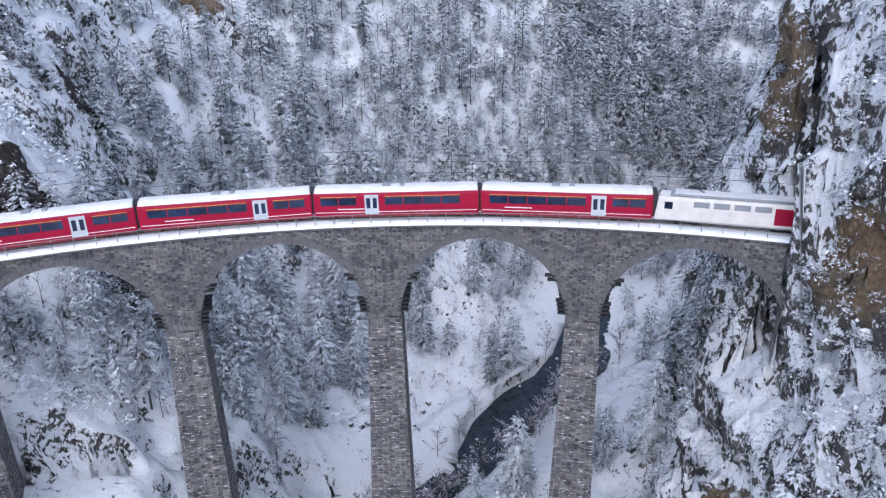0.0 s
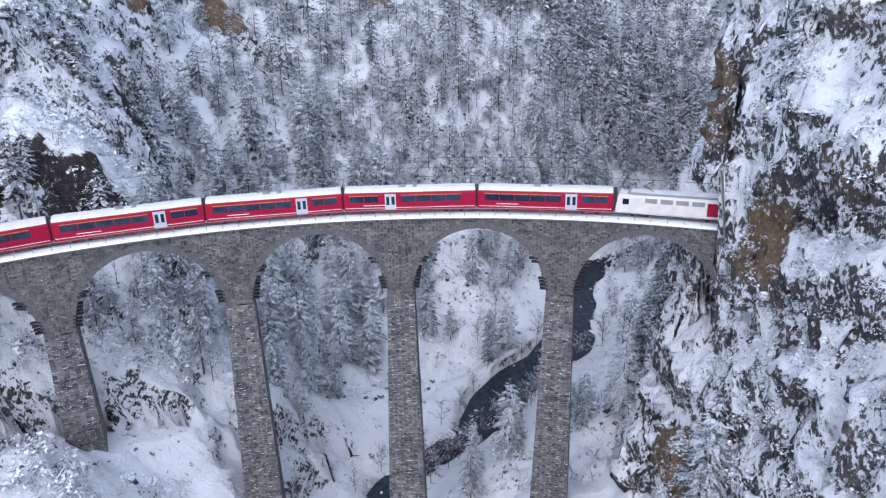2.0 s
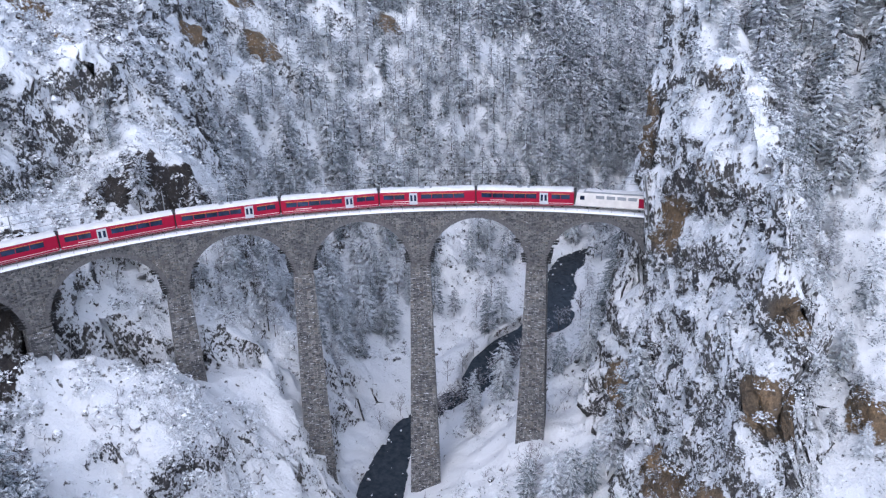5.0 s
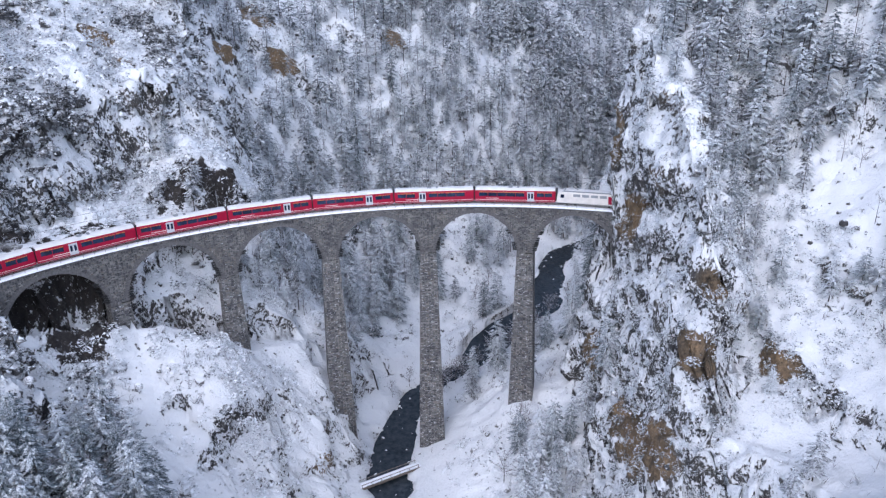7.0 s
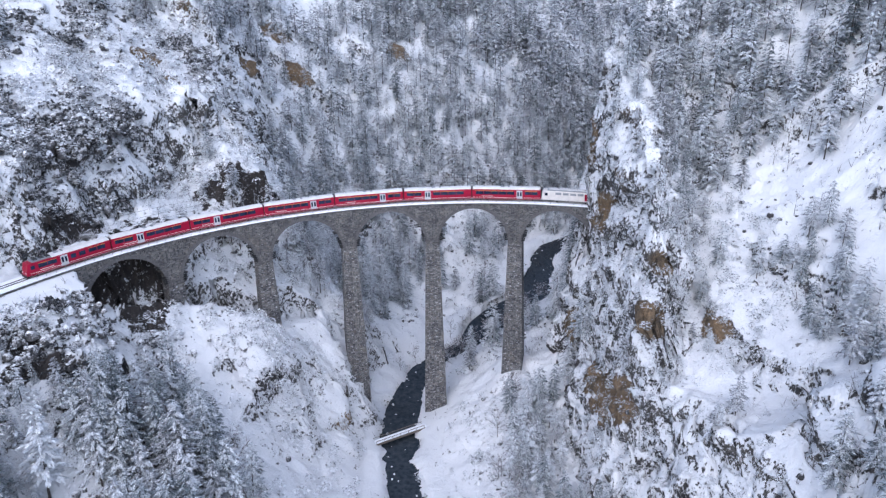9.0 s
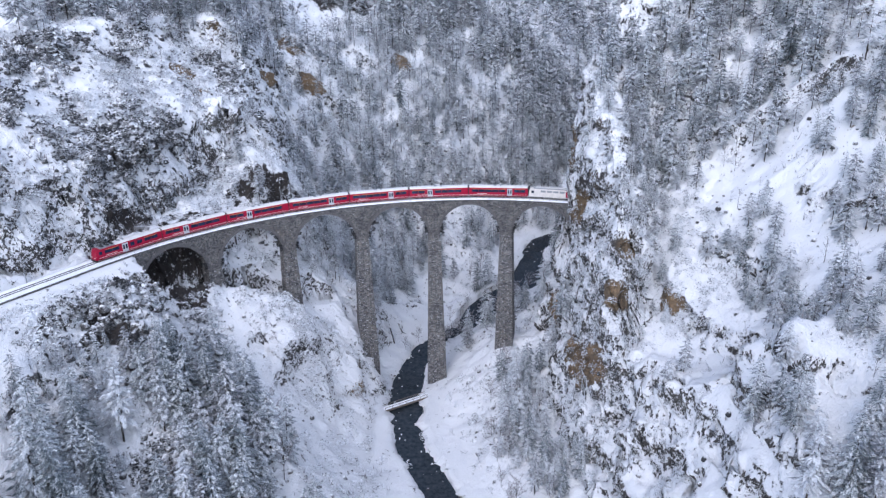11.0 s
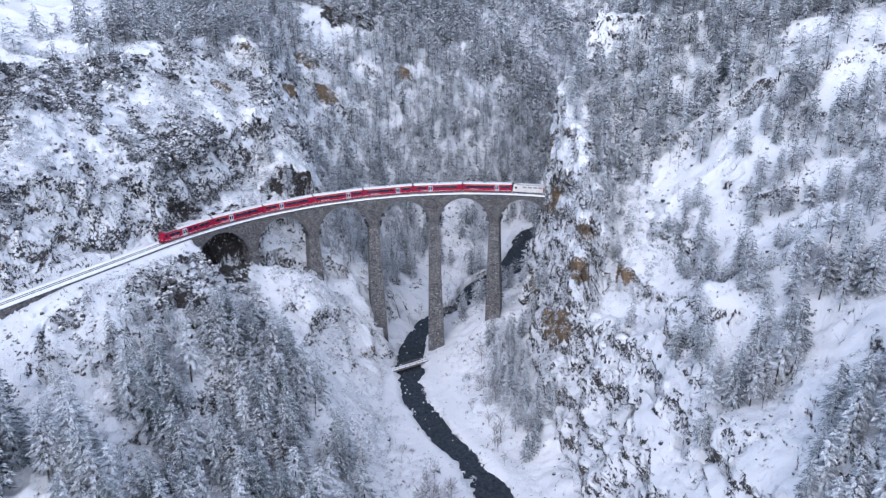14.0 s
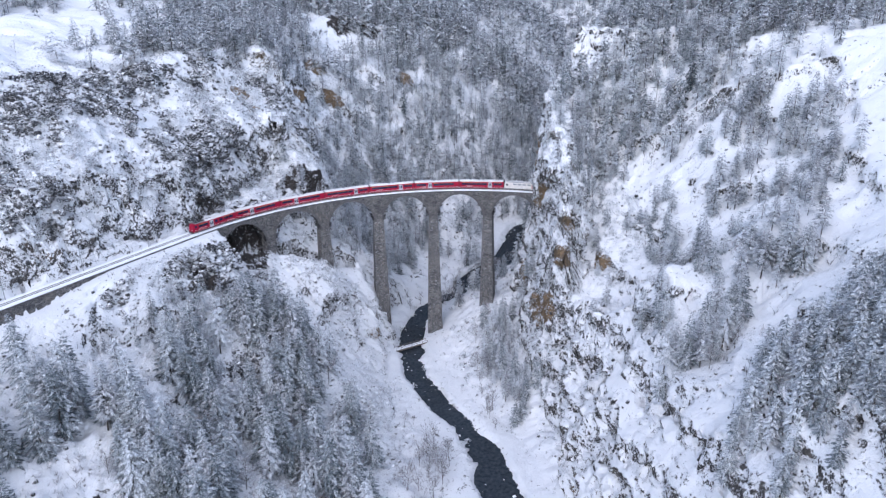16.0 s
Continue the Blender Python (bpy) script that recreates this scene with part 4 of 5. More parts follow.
def conifer(seed, height, spread_r, sprays, leaf, bare=0.08, ragged=0.25, sides=5):
    """Crown triangles and trunk triangles of a conifer at the origin: drooping boughs in whorls, each clad in short sprays of needles."""
    r = np.random.RandomState(seed)
    trunk = []
    for i in range(sides):
        a0, a1 = math.tau * i / sides, math.tau * (i + 1) / sides
        k = 0.011 * height + 0.05
        trunk.append(((k * math.cos(a0), k * math.sin(a0), -1.5), (k * math.cos(a1), k * math.sin(a1), -1.5), (0, 0, height * 0.94)))
    boughs = []
    for f in np.linspace(bare, 0.97, int(height * 1.35)):
        turn = r.uniform(0, math.tau)
        for b in range(7):
            if r.uniform() < 0.5 * ragged:
                continue
            reach = spread_r * ((1 - f) ** 0.75 * 1.05 + 0.05) * r.uniform(1 - 1.3 * ragged, 1 + ragged) * (0.7 if f < bare + 0.1 else 1)
            boughs.append((min(max(f + r.uniform(-0.02, 0.02), bare), 0.98), turn + math.tau * b / 7 + r.uniform(-0.3, 0.3), reach, r.uniform(0.20, 0.5) * (1.15 - f)))
    bo = np.array(boughs)
    pick_b = bo[r.choice(len(bo), sprays, p=(bo[:, 2] + 0.25) / (bo[:, 2] + 0.25).sum())]
    f, a, reach, droop = pick_b.T
    k = 0.12 + 0.88 * r.uniform(0, 1, sprays) ** 0.7
    d = np.stack([np.cos(a), np.sin(a), 0 * a], -1)
    q = np.stack([-np.sin(a), np.cos(a), 0 * a], -1)
    wide = r.uniform(-1, 1, sprays) * 0.26 * reach * (1.15 - k)
    at = d * (reach * k)[:, None] + q * wide[:, None]
    at[:, 2] = f * height + 0.10 * reach * k - droop * reach * k * k * 1.2 - 0.25 * np.abs(wide) + r.uniform(-0.12, 0.12, sprays)
    way = d + q * (wide / (0.2 * reach + 0.1) * 0.5 + r.uniform(-0.45, 0.45, sprays))[:, None]
    way /= np.linalg.norm(way, axis=1)[:, None]
    side_ = np.stack([-way[:, 1], way[:, 0], r.uniform(-0.45, 0.45, sprays)], -1)
    size = leaf * r.uniform(0.65, 1.35, sprays)[:, None] * np.minimum(1, 0.45 + reach / spread_r)[:, None]
    way[:, 2] -= r.uniform(0.1, 0.6, sprays)
    tri = np.stack([at - side_ * size * 0.30, at + side_ * size * 0.30, at + way * size * 1.15], 1)
    up = np.cross(tri[:, 1] - tri[:, 0], tri[:, 2] - tri[:, 0])[:, 2] < 0
    tri[up] = tri[up][:, ::-1]
    return tri, np.array(trunk)


def bare_tree(rng, height, spread_r, limbs):
    """A leafless, frosted tree: a trunk, and limbs that fork into fine twigs."""
    tri, trunk = [], []
    for i in range(4):
        a0, a1 = math.tau * i / 4, math.tau * (i + 1) / 4
        trunk.append(((0.10 * math.cos(a0), 0.10 * math.sin(a0), -1), (0.10 * math.cos(a1), 0.10 * math.sin(a1), -1), (0, 0, height * 0.9)))
    for i in range(limbs):
        f = rng.uniform(0.18, 0.9)
        a = rng.uniform(0, math.tau)
        ln = spread_r * (1.15 - 0.75 * f) * rng.uniform(0.7, 1.15)
        d = np.array((math.cos(a), math.sin(a), rng.uniform(0.5, 1.2)))
        p0 = np.array((0, 0, f * height))
        p1 = p0 + d * ln
        q = np.array((-d[1], d[0], 0.0))
        trunk.append((p0 - q * 0.05, p0 + q * 0.05, p1))
        for j in range(7):
            k = rng.uniform(0.25, 0.98)
            b = p0 + d * ln * k
            e = np.array((rng.gauss(0, 1), rng.gauss(0, 1), rng.uniform(0.1, 1.3)))
            e = e / np.linalg.norm(e) * ln * rng.uniform(0.28, 0.5)
            s_ = np.cross(e, (rng.gauss(0, 1), rng.gauss(0, 1), rng.gauss(0, 1)))
            s_ = s_ / (np.linalg.norm(s_) + 1e-6) * 0.07
            tri.append((b - s_, b + s_, b + e))
    return np.array(tri), np.array(trunk)


def soup(name, tris, mat):
    """An object of loose triangles (n, 3, 3)."""
    t = np.asarray(tris, dtype=np.float32).reshape(-1, 3)
    return arrays(name, t, np.arange(len(t)).reshape(-1, 3), mat)


def mesh_of(name, tris, mat):
    ob = soup(name, tris, mat)
    me = ob.data
    bpy.data.objects.remove(ob)
    return me


rng = random.Random(7)
KINDS = {}
for kind, count in (("spruce", 5), ("pine", 4), ("bare", 3)):
    for v in range(count):
        if kind == "spruce":
            c, t = conifer(100 + v, 15.0, 3.2, 2200, 0.56, 0.05, 0.22)
            mat = SPRUCE_NEAR
        elif kind == "pine":
            c, t = conifer(200 + v, 14.0, 3.0, 1400, 0.57, 0.24, 0.42)
            mat = LARCH
        else:
            c, t = bare_tree(rng, 9.0, 3.2, 26)
            mat = TWIGS
        KINDS.setdefault(kind, []).append((mesh_of("crown", c, mat), mesh_of("trunk", t, BARK), c, t))
BARE_FAR = [bare_tree(rng, 8.0, 3.0, 9) for _ in range(3)]
FAR = {"spruce": [conifer(300 + i, 15.0, 2.7, 640, 0.92, 0.05, 0.25, 3) for i in range(6)], "pine": [conifer(320 + i, 14.0, 2.6, 480, 0.92, 0.22, 0.42, 3) for i in range(6)], "bare": BARE_FAR}
MIDWAY = {"spruce": [conifer(340 + i, 15.0, 2.7, 340, 1.0, 0.05, 0.25, 3) for i in range(5)], "pine": [conifer(360 + i, 14.0, 2.6, 270, 1.0, 0.20, 0.42, 3) for i in range(5)], "bare": BARE_FAR}
DISTANT = {"spruce": [conifer(420 + i, 15.0, 2.8, 170, 1.5, 0.05, 0.25, 3) for i in range(4)], "pine": [conifer(440 + i, 14.0, 2.7, 140, 1.5, 0.2, 0.4, 3) for i in range(4)], "bare": BARE_FAR}
FARTHEST = {"spruce": [conifer(380 + i, 15.0, 3.0, 110, 1.8, 0.05, 0.25, 3) for i in range(4)], "pine": [conifer(400 + i, 14.0, 3.0, 90, 1.8, 0.2, 0.4, 3) for i in range(4)], "bare": [bare_tree(rng, 8.0, 3.0, 5) for _ in range(3)]}
LABELS = {"spruce": ("snow-laden dark green spruce on the slope", "tree"), "pine": ("frosted grey pine with a bare lower trunk", "tree"), "bare": ("leafless frosted tree by the river", "tree")}


def plant(kind, x, y, size):
    v = rng.randrange(len(KINDS[kind]))
    crown, trunk, _, _ = KINDS[kind][v]
    z = float(ground_z(x, y))
    ob = new("spruce_tree" if kind == "spruce" else "pine_tree" if kind == "pine" else "bare_tree")
    tagged(ob, LABELS[kind][0], LABELS[kind][1], group="trees of the gorge")
    ob.matrix_basis = pose(x, y, z - 0.2, rng.uniform(-3, 3), rng.uniform(-3, 3), rng.uniform(0, 360)) @ Matrix.Diagonal((size, size, size * rng.uniform(0.9, 1.15), 1))
    for nm, me in (("crown", crown), ("trunk", trunk)):
        k = new(nm, me)
        k.parent = ob


def slope_at(x, y):
    e = 1.5
    return np.hypot(ground_base(x + e, y) - ground_base(x - e, y), ground_base(x, y + e) - ground_base(x, y - e)) / (2 * e)


def scatter(count, x0, x1, y0, y1, keep, seed, gap):
    """Places in a rectangle, thinned by keep(x, y) and kept gap metres apart."""
    r = np.random.RandomState(seed)
    x, y = r.uniform(x0, x1, count), r.uniform(y0, y1, count)
    ok = r.uniform(0, 1, count) < keep(x, y)
    s, off = track_frame(x, y)
    ok &= ~((np.abs(off) < 8.5) & (s > -330) & (s < EAST_END + 4))
    ok &= ~((off > -15) & (off < 0) & (s < -74) & (s > -330))
    ok &= ~((off > 15) & (off < 62) & (s < -37) & (s > -125)) | (r.uniform(0, 1, count) < 0.08)
    ok &= (np.abs(x - river_x(y)) > river_half(y) + 3) | (y > 262)
    out, cells = [], {}
    for a, b in zip(x[ok], y[ok]):
        c = (int(a // gap), int(b // gap))
        if any((a - p) ** 2 + (b - q) ** 2 < gap * gap for i in (-1, 0, 1) for j in (-1, 0, 1) for p, q in cells.get((c[0] + i, c[1] + j), ())):
            continue
        cells.setdefault(c, []).append((a, b))
        out.append((a, b))
    return out


def ellipse(x, y, cx, cy, rx, ry):
    return np.exp(-(((x - cx) / rx) ** 2 + ((y - cy) / ry) ** 2) ** 2)


def wood_near_west(x, y):
    w = smooth(fbm(x, y, 0, 22, 2, 71), -0.65, 0.05)
    groves = ((-56, 41, 9, 12, 1.0), (-50, 45, 5, 7, 0.9), (-46, 21, 9, 13, 1.0), (-50, 3, 8, 9, 0.9), (-78, 8, 4, 5, 0.8), (-82, -17, 6, 6, 0.7), (-96, -20, 6, 8, 0.8), (-61, -7, 4, 6, 0.8), (-66, -30, 12, 9, 0.7), (-40, -12, 9, 9, 0.5))
    w = np.maximum(0.06 * w, np.maximum.reduce([k * ellipse(x, y, cx, cy, rx, ry) for cx, cy, rx, ry, k in groves]))
    s, off = track_frame(x, y)
    w = np.where((s < -72) & (off > 0), 0.03 * w, w)
    w = w * (1 - smooth(y - 43 + 0.9 * (x + 40), -4, 1))
    d = river_x(y) - x - river_half(y)
    return w * smooth(d, np.interp(y, (-40, 0, 45, 75), (18, 18, 16, 40)), np.interp(y, (-40, 0, 45, 75), (26, 26, 26, 60))) * (1 - ellipse(x, y, -40, 73, 15, 15))


def wood_near_east(x, y):
    w = smooth(fbm(x, y, 0, 16, 2, 77), -0.1, 0.5)
    groves = ((84, 0, 9, 11, 0.5), (92, -6, 6, 7, 0.5), (75, 20, 3.5, 13, 0.9), (73, 40, 3, 9, 0.7), (62, 0, 3.5, 7, 0.8), (68, -17, 8, 6, 0.7), (95, 36, 7, 7, 0.6), (105, 17, 6, 9, 0.6), (76, 53, 3.5, 3.5, 1.0),
              (78, 73, 3, 4, 0.7), (104, 50, 7, 10, 0.8), (115, 34, 8, 10, 0.9), (60, 80, 8, 16, 0.9), (52, 62, 5, 14, 0.9), (50, 97, 6, 12, 0.9), (23, 62, 6, 20, 0.7), (30, 38, 6, 9, 0.9))
    grove = np.maximum.reduce([k * ellipse(x, y, cx, cy, rx, ry) for cx, cy, rx, ry, k in groves])
    return np.clip(grove * 1.1 + 0.03 * w * (x > 46), 0, 1) * (1 - 0.85 * smooth(slope_at(x, y), 1.7, 2.8))


near = [("W", p) for p in scatter(5500, -125, -16, -75, 68, wood_near_west, 3, 2.7)] + [("E", p) for p in scatter(9500, 10, 130, -95, 85, wood_near_east, 5, 2.3)]
near.sort(key=lambda q: q[1][1] + 0.3 * rng.random() * 60)
near = [q for q in near if q[0] == "W"] + [q for q in near if q[0] == "E"]
for side, (x, y) in near[:300]:
    u = rng.random()
    if side == "E" and y < -28:
        plant("spruce" if u < 0.8 else "pine", x, y, rng.uniform(0.8, 1.3))
        continue
    if side == "W":
        plant("spruce" if u < 0.62 else "pine" if u < 0.85 else "bare", x, y, rng.uniform(0.85, 1.45) if y < 36 else rng.uniform(0.7, 1.2))
    else:
        plant("spruce" if u < 0.35 else "pine" if u < 0.85 else "bare", x, y, rng.uniform(0.45, 1.0))


def forest(name, places, label, mix, lo, hi, kit=FAR):
    """A wood that nobody could count: joined crowns and trunks."""
    crowns, trunks = {}, []
    heights = ground_z(np.array([p[0] for p in places]), np.array([p[1] for p in places]))
    for (x, y), z in zip(places, heights):
        u = rng.random()
        kind = "spruce" if u < mix[0] else "pine" if u < mix[0] + mix[1] else "bare"
        c, t = rng.choice(kit[kind])
        a, k = rng.uniform(0, math.tau), rng.uniform(lo, hi)
        m = np.array(((math.cos(a), math.sin(a), 0), (-math.sin(a), math.cos(a), 0), (0, 0, rng.uniform(0.85, 1.2)))) * k
        o = np.array((x, y, float(z) - 0.3))
        crowns.setdefault(kind, []).append(c @ m + o)
        trunks.append(t @ m + o)
    for kind, cs in crowns.items():
        mat = {"spruce": SPRUCE, "pine": LARCH, "bare": TWIGS}[kind]
        ob = soup(name + "_" + kind, np.concatenate(cs), mat)
        tagged(ob, label, "forest", kind="stuff")
    tagged(soup(name + "_trunks", np.concatenate(trunks), BARK), "dark trunks of " + label, "forest", kind="stuff")


east_rest = [p for _, p in near[300:]]


def stunted(p):
    return p[0] > 30 and 40 < p[1] < 112 and p[0] < 68 and ground_z(*p) < 92


forest("cliff_wood", [p for p in east_rest if not stunted(p)], "small frosted trees about the cliff", (0.35, 0.45), 0.45, 0.85)
forest("corner_grove", scatter(6000, 50, 112, -95, -26, lambda x, y: ellipse(x, y, 88, -52, 19, 17) * smooth(-y, 31, 37), 55, 2.4), "dense dark spruces on the open slope", (0.85, 0.12), 0.55, 0.9)
forest("cliff_scrub", [p for p in east_rest if stunted(p)], "stunted frosted pines on the cliff", (0.35, 0.55), 0.28, 0.62)


forest("slope_scrub", scatter(3000, -108, -60, -2, 62, lambda x, y: ellipse(x, y, -84, 26, 21, 24) * smooth(fbm(x, y, 0, 9, 2, 57), -0.4, 0.3), 59, 2.4), "low frosted scrub trees below the line", (0.25, 0.55), 0.32, 0.62, MIDWAY)


def wood_back(x, y):
    w = smooth(fbm(x, y, 0, 30, 3, 91), -0.75, 0.1)
    d = np.abs(river_x(y) - x) - river_half(y)
    s = slope_at(x, y)
    sb_, ob2 = track_frame(x, y)
    s = np.where((sb_ < -20) & (sb_ > -125) & (ob2 > np.interp(sb_, (-92, -75, -56, -40, -25), (5, 11, 26, 34, 42))) & (ob2 < 66), s + np.where(sb_ > -72, 0.3, 1.3), s)
    open_ = np.maximum(ellipse(x, y, -162, 150, 46, 110), 0.97 * ((x < -76) & (y < 112)))
    open_ = np.maximum(open_, 0.93 * ellipse(x, y, 13, 186, 17, 26))
    for cx, cy in ((-54, 199), (-34, 233), (-72, 145), (-62, 209), (-64, 174), (-14, 244), (-54, 265), (-36, 271)):
        open_ = np.maximum(open_, 0.9 * ellipse(x, y, cx, cy, 10, 7))
    bluff_ = (sb_ < -36) & (sb_ > -330) & (ob2 > 0) & (ob2 < np.interp(sb_, (-100, -60, -36), (70, 74, 60)))
    w = w * np.where(bluff_, 0.07, np.where((x < -44) & (y < 235), 0.5, 1.0))
    return w * np.maximum(smooth(d, 8, 45), smooth(y, 235, 275)) * (1 - 0.85 * smooth(s, 1.6, 2.6)) * np.where(x > river_x(y), 0.75, 1.0) * (1 - open_) * (1 - ellipse(x, y, -45, 110, 15, 14)) * np.where((x < 0) & (x > -62), smooth(y, 88, 93), 1.0)


back = scatter(17000, -170, 200, 75, 330, wood_back, 13, 3.35)
forest("hillside_wood", [p for p in back if p[1] < 185], "frosted conifers on the gorge side behind the viaduct", (0.58, 0.35), 0.55, 1.1)
forest("upper_wood", [p for p in back if p[1] >= 185], "frosted conifers on the far gorge side", (0.58, 0.35), 0.6, 1.15, MIDWAY)
arch_wood = scatter(1400, -66, -20, 90, 146, lambda x, y: np.maximum(ellipse(x, y, -44, 103, 14, 8), 0.7 * ellipse(x, y, -30, 133, 5, 10)), 43, 2.5)
forest("arch_wood", arch_wood, "frosted thin pines and bare trees on the bank behind the piers", (0.12, 0.50), 0.45, 0.85)


def wood_top(x, y):
    keep = smooth(fbm(x, y, 0, 45, 2, 97), -0.6, 0.0)
    meadow = np.maximum(ellipse(x, y, -162, 150, 44, 110), ellipse(x, y, 172, 128, 40, 40))
    return np.where(x < 0, np.maximum(keep, ellipse(x, y, -106, 122, 18, 24)), keep) * (1 - meadow) * np.where(x < 0, smooth(y, 90, 102), 1.0)


top = scatter(5500, 50, 300, 55, 330, lambda x, y: wood_top(x, y) * smooth(x + 0.7 * (y - 60), 82, 98), 17, 3.4)
top += scatter(3600, -330, -84, 60, 330, wood_top, 19, 3.4)
forest("plateau_wood", [p for p in top if p[0] > 0 and p[1] < 200], "dense snowy conifers on the heights", (0.5, 0.42), 0.55, 1.0, MIDWAY)
forest("far_plateau_wood", [p for p in top if p[0] < 0 or p[1] >= 200], "pale snowy conifers on the far heights", (0.55, 0.35), 0.6, 1.05, DISTANT)
farw = scatter(9000, -210, 290, 270, 560, lambda x, y: smooth(fbm(x, y, 0, 60, 2, 99), -1.3, -0.6) * (np.abs(x) < 0.66 * (y + 190)), 29, 4.2)
forest("distant_wood", farw, "distant pale conifers at the head of the valley", (0.55, 0.4), 0.75, 1.2, FARTHEST)


# ---- frosted bare trees along the stream ----
stream_side = scatter(500, -12, 34, -12, 105, lambda x, y: np.maximum(ellipse(x, y, -2, 6, 6, 15), 0.8 * ellipse(x, y, 19, 58, 5, 26)), 41, 2.4)
stream_side = stream_side[:60] + [(8.5, 127.5), (5.5, 126), (3.2, 124), (11, 131), (0.5, 121.5), (13.5, 134), (6.8, 122), (27, 143), (29, 146), (31.5, 150), (25.5, 140), (34, 154), (18, 168), (15, 165), (20, 173)]
for i in range(26):
    y = 116 + 2.1 * i
    side_ = 1 if i % 3 else -1
    stream_side.append((float(river_x(y)) + side_ * (float(river_half(y)) + rng.uniform(1.5, 4.0)), y))
for x, y, k in ((18, 158, 0.9), (22.5, 162.5, 1.0), (37, 112, 1.1), (43, 121, 1.3), (40, 106, 0.8), (-16, 146, 0.8), (-21, 141, 0.7)):
    plant("spruce", x, y, k)
for x, y in stream_side:
    plant("bare", x, y, rng.uniform(0.55, 1.15))

# ---- bushes and stones under rounded caps of snow ----


def mounds(name, places, label, size, mat, category):
    """Lumpy domes, joined: each a fan of eight sides in two rings."""
    r = np.random.RandomState(len(places) + 1)
    n, k = len(places), 5
    rad = r.uniform(0, 1, n) ** 1.6 * (size[1] - size[0]) + size[0]
    a = np.arange(k) * math.tau / k
    a = a[None, :] + r.uniform(0, math.tau, n)[:, None]
    lo_r, hi_r = r.uniform(0.75, 1.2, (n, k)), r.uniform(0.45, 0.75, (n, k))
    lo = np.stack([np.cos(a) * lo_r, np.sin(a) * lo_r, r.uniform(-0.55, -0.15, (n, k))], -1)
    hi = np.stack([np.cos(a) * hi_r, np.sin(a) * hi_r, r.uniform(0.25, 0.6, (n, k))], -1)
    top_ = np.stack([r.uniform(-0.2, 0.2, n), r.uniform(-0.2, 0.2, n), r.uniform(0.6, 0.95, n)], -1)[:, None, :]
    v = np.concatenate([lo, hi, top_], 1) * rad[:, None, None] + places[:, None, :]
    f = []
    for i in range(k):
        j = (i + 1) % k
        f += [(i, j, k + j), (i, k + j, k + i), (k + i, k + j, 2 * k)]
    f = np.array(f)[None, :, :] + (np.arange(n) * (2 * k + 1))[:, None, None]
    tagged(arrays(name, v.reshape(-1, 3), f.reshape(-1, 3), mat, smooth=True), label, category, kind="stuff")


seen = P.reshape(-1, 3)
pick = np.random.RandomState(4)
sv, ov = track_frame(seen[:, 0], seen[:, 1])
clear = ~((np.abs(ov) < 5.5) & (sv > -330) & (sv < EAST_END + 1.5))
hard = seen[(crag.ravel() > 0.3) & clear & (np.abs(seen[:, 0]) < 150) & (seen[:, 1] > -75) & (seen[:, 1] < 190)]
on_cliff = (hard[:, 0] > 28) & (hard[:, 0] < 72) & (hard[:, 1] > 34) & (hard[:, 1] < 116)
hard = np.concatenate([q[pick.choice(len(q), min(k, len(q)), replace=False)] for q, k in ((hard[on_cliff], 2300), (hard[~on_cliff], 600))])
rx_, ry_ = pick.uniform(42, 70, 760), pick.uniform(40, 106, 760)
rs_, ro_ = track_frame(rx_, ry_)
on_rib = ~((np.abs(ro_) < 6) & (rs_ < EAST_END + 3))
hard = np.concatenate([hard, np.stack([rx_, ry_, ground_z(rx_, ry_)], -1)[on_rib]])
THICKET_PLACES = hard
bx, by = pick.uniform(-130, 125, 60000), pick.uniform(-75, 230, 60000)
hillside = np.where(((bx < -60) & (by > 40)) | ((bx < -36) & (by > 100) & (by < 150)), 0.12, np.where(bx > 45, 0.05, 0.14))
fits = pick.uniform(0, 1, 60000) < hillside * smooth(fbm(bx, by, 0, 14, 3, 61), -0.5, 0.4) * smooth(np.abs(bx - river_x(by)) - river_half(by), 6, 30)
sb, ob_ = track_frame(bx, by)
fits &= ~((np.abs(ob_) < 5) & (sb > -330) & (sb < EAST_END + 4))
bx, by = bx[fits], by[fits]
mounds("bushes", np.stack([bx, by, ground_z(bx, by)], -1), "low bushes and boulders capped with snow", (0.2, 1.0), BUSH, "bushes")
# frosted bushes: rounded thickets of short snowy twigs


def thicket(r_, count, twig):
    a, c = r_.uniform(0, math.tau, count), r_.uniform(-0.1, 1.0, count)
    ring = np.sqrt(1 - np.clip(c, 0, 1) ** 2) * r_.uniform(0.7, 1.1, count)
    p = np.stack([np.cos(a) * ring, np.sin(a) * ring, c * r_.uniform(0.55, 0.95, count)], -1)
    e1, e2 = r_.normal(0, 1, (count, 3)), r_.normal(0, 1, (count, 3))
    e1, e2 = e1 / np.linalg.norm(e1, axis=1)[:, None] * twig, e2 / np.linalg.norm(e2, axis=1)[:, None] * twig * 1.3
    e1[:, 2] *= 0.55
    return np.stack([p - e1, p + e1, p + e2], 1)


def thickets(name, places, label, size, mat, seed, count=36, twig=0.30):
    r_ = np.random.RandomState(seed)
    kit = [thicket(r_, count, twig) for _ in range(8)]
    out = []
    for p in places:
        k_, a_ = r_.uniform(0, 1) ** 1.5 * (size[1] - size[0]) + size[0], r_.uniform(0, math.tau)
        m = np.array(((math.cos(a_), math.sin(a_), 0), (-math.sin(a_), math.cos(a_), 0), (0, 0, r_.uniform(0.7, 1.1)))) * k_
        out.append(kit[r_.randint(8)] @ m + p)
    tagged(soup(name, np.concatenate(out), mat), label, "bushes", kind="stuff")


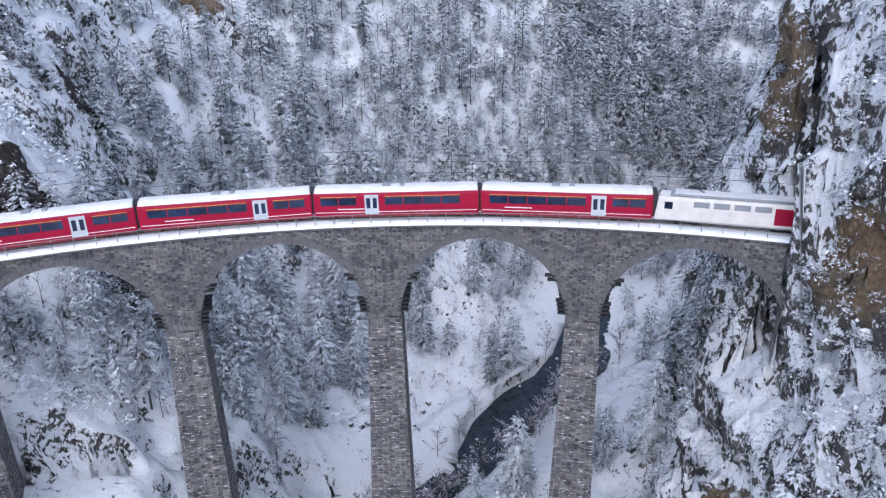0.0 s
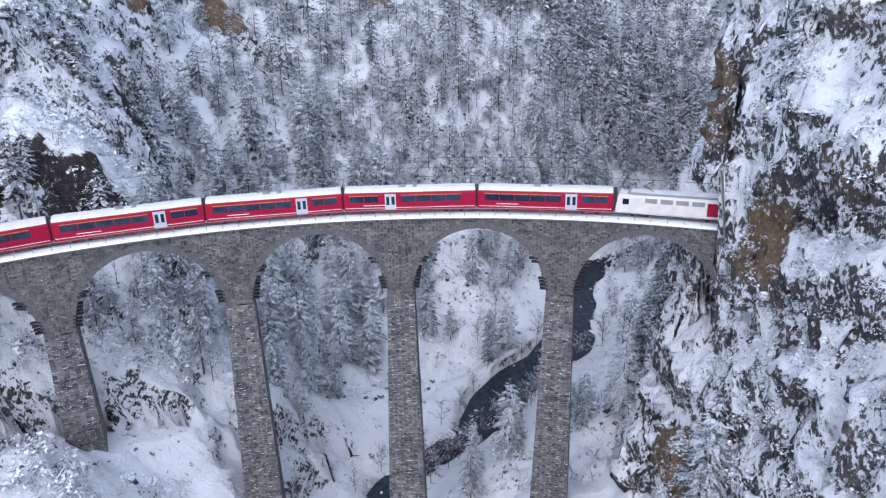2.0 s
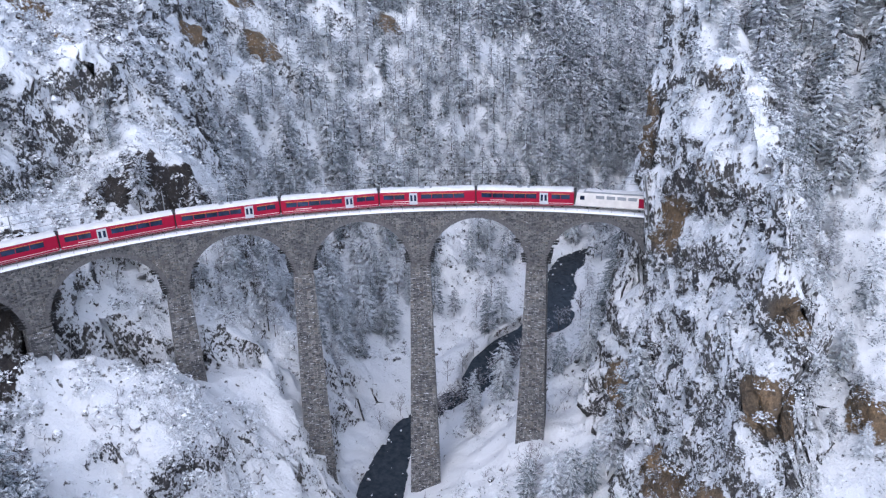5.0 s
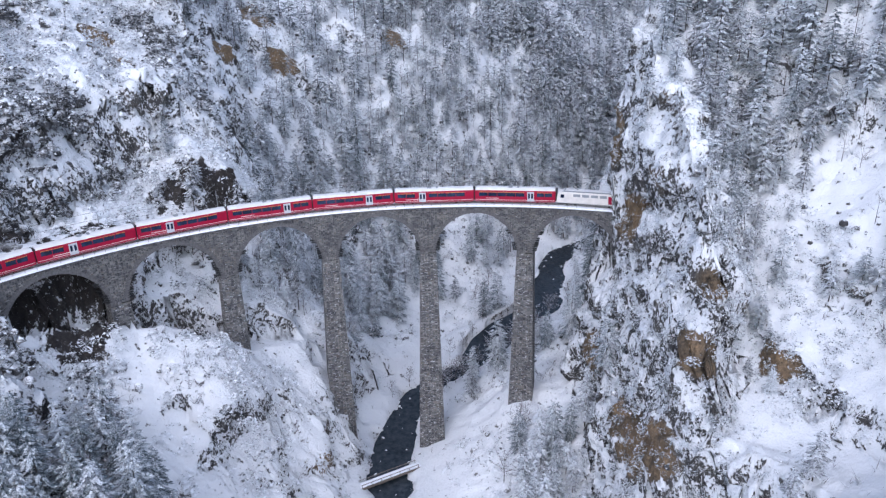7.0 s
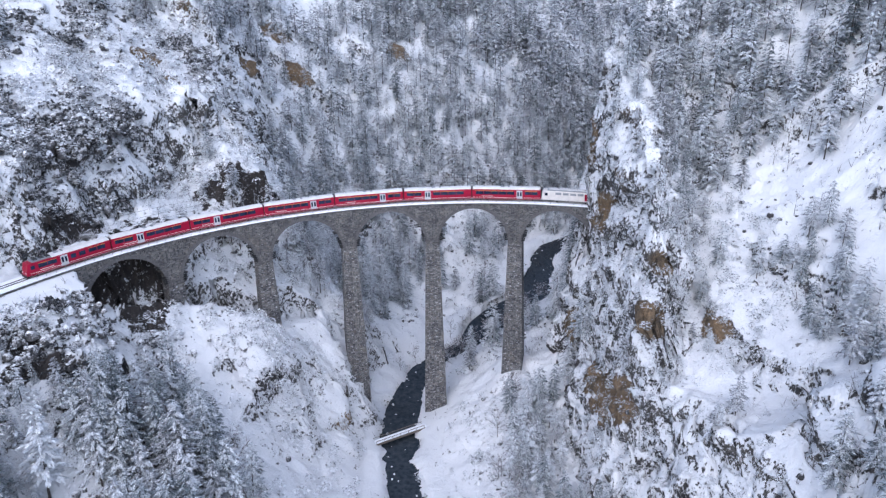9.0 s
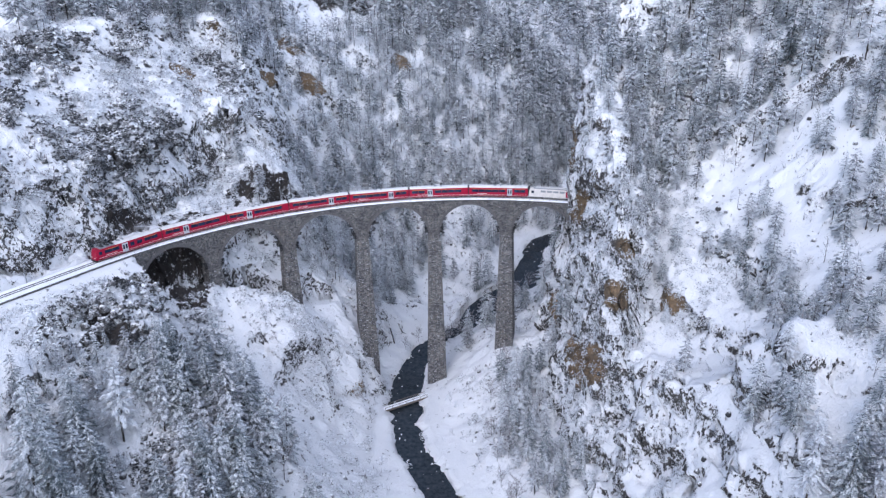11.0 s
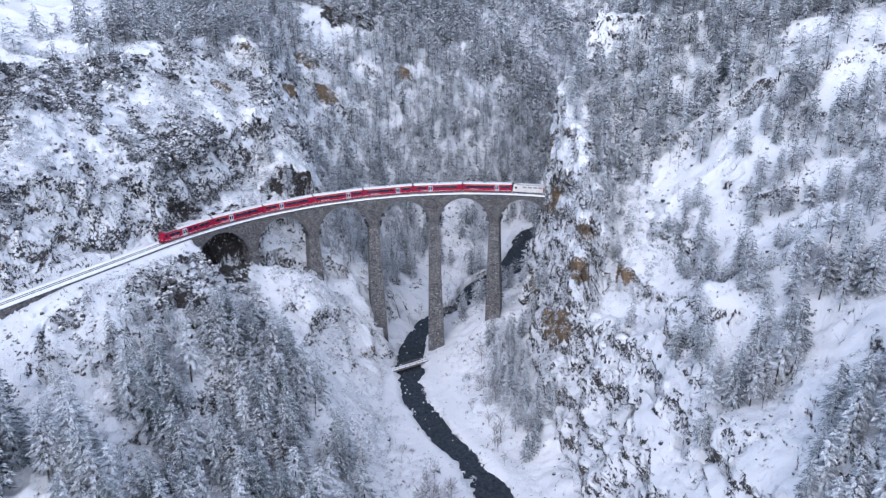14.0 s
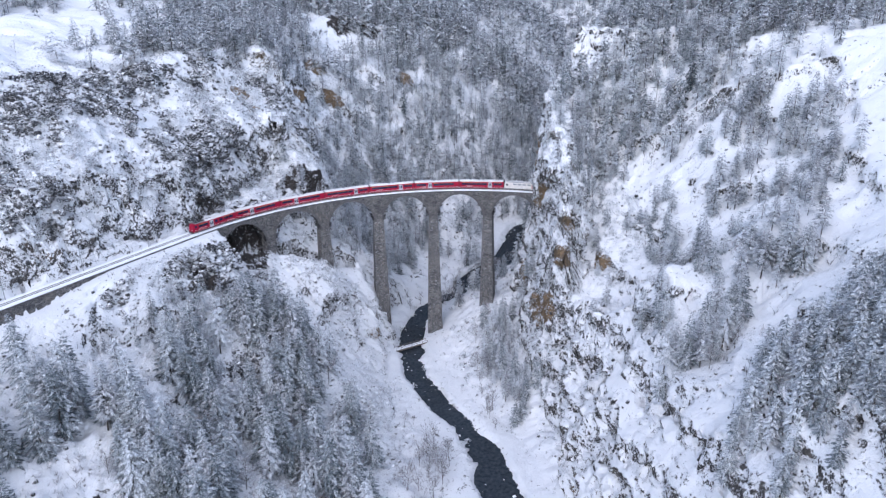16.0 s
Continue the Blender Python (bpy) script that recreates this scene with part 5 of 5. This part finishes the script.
bx, by = pick.uniform(-150, 20, 60000), pick.uniform(25, 230, 60000)
sb, ob_ = track_frame(bx, by)
share = np.where((sb < -34) & (ob_ > 6) & (ob_ < 85), 0.5, np.where(by > 95, 0.10, np.where(ob_ < -9, 0.16, 0.0)))
share = np.where((bx < -100) & (by > 55), 0.12, share)
share = np.maximum(share, np.maximum(0.34 * ellipse(bx, by, -38, 72, 17, 17) + 0.4 * ellipse(bx, by, -82, 30, 20, 20), 0.8 * ellipse(bx, by, -70, 66, 12, 9)))
for place, size in DARK_WALLS:
    share = share * (1 - 0.8 * ellipse(bx, by, place[0], place[1], size, size))
fits = pick.uniform(0, 1, 60000) < share * smooth(fbm(bx, by, 0, 11, 3, 141), -0.6, 0.1) * smooth(np.abs(bx - river_x(by)) - river_half(by), 4, 14)
fits &= ~((np.abs(ob_) < 6) & (sb > -330) & (sb < EAST_END + 4))
bx, by = bx[fits][:5800], by[fits][:5800]
thickets("hill_thickets", np.stack([bx, by, ground_z(bx, by) - 0.1], -1), "low frosted bushes thick with snow on the rocky hillside", (0.5, 1.9), THICKET, 21, 46, 0.24)
thickets("cliff_thickets", THICKET_PLACES - np.array((0, 0, 0.25)), "snow-covered bushes clinging to the rock", (0.5, 1.6), DWARF, 22, 64, 0.165)
# scrub over the bluff beside the line
bx, by = pick.uniform(-175, -20, 34000), pick.uniform(15, 165, 34000)
sb, ob_ = track_frame(bx, by)
fits = (sb > -230) & (sb < -30) & (ob_ > np.interp(sb, (-92, -75, -56, -40), (6, 14, 28, 36))) & (ob_ < np.interp(sb, (-150, -60), (52, 64)))
fits |= (sb > -160) & (sb < -76) & (ob_ > -40) & (ob_ < -9)
fits &= pick.uniform(0, 1, 34000) < 0.9 * smooth(fbm(bx, by, 0, 12, 3, 63), -0.45, 0.35)
bx, by = bx[fits], by[fits]
thickets("bluff_scrub", np.stack([bx, by, ground_z(bx, by) - 0.1], -1)[:1500], "dark scrub on the bluff under clumps of snow", (0.8, 2.4), SCRUB, 23, 44, 0.28)
mounds("bluff_bushes", np.stack([bx, by, ground_z(bx, by)], -1)[1300:4300], "dark bushes on the bluff capped with snow", (0.4, 1.4), BUSH, "bushes")
# stones in the stream
qy = pick.uniform(-40, 240, 150)
qx = river_x(qy) + np.sign(pick.uniform(-1, 1, 150)) * pick.uniform(0, 1, 150) ** 0.4 * (river_half(qy) + 0.6)
mounds("river_stones", np.stack([qx, qy, river_z(qy) + 0.05], -1), "boulders in the stream capped with snow", (0.12, 0.9), BUSH, "stones")


def tufts(name, places, label, size, mat, count):
    """Leaning twigs, joined."""
    r = np.random.RandomState(len(places))
    n = len(places)
    k = r.uniform(*size, n)[:, None, None]
    out = []
    for i in range(count):
        a = r.uniform(0, math.tau, n)
        d = np.stack([np.cos(a), np.sin(a), r.uniform(0.2, 1.6, n)], -1)
        q = np.stack([-np.sin(a), np.cos(a), r.uniform(-0.3, 0.3, n)], -1) * r.uniform(0.05, 0.11, n)[:, None]
        o = r.uniform(-0.3, 0.3, (n, 3))
        out.append(np.stack([o - q, o + q, o + d * r.uniform(0.6, 1.1, n)[:, None]], 1) * k + places[:, None, :])
    tagged(soup(name, np.concatenate(out), mat), label, "shrubs", kind="stuff")


bx, by = pick.uniform(-130, 125, 40000), pick.uniform(-75, 260, 40000)
fits = pick.uniform(0, 1, 40000) < np.where(bx > 45, 0.2, 0.8) * smooth(fbm(bx, by, 0, 14, 3, 67), -0.3, 0.6) * smooth(np.abs(bx - river_x(by)) - river_half(by), 3, 24)
sb, ob_ = track_frame(bx, by)
fits &= ~((np.abs(ob_) < 5) & (sb > -330) & (sb < EAST_END + 4))
bx, by = bx[fits], by[fits]
tufts("shrubs", np.stack([bx, by, ground_z(bx, by)], -1), "thin frosted shrubs sticking out of the snow", (0.5, 1.6), TWIGS, 7)
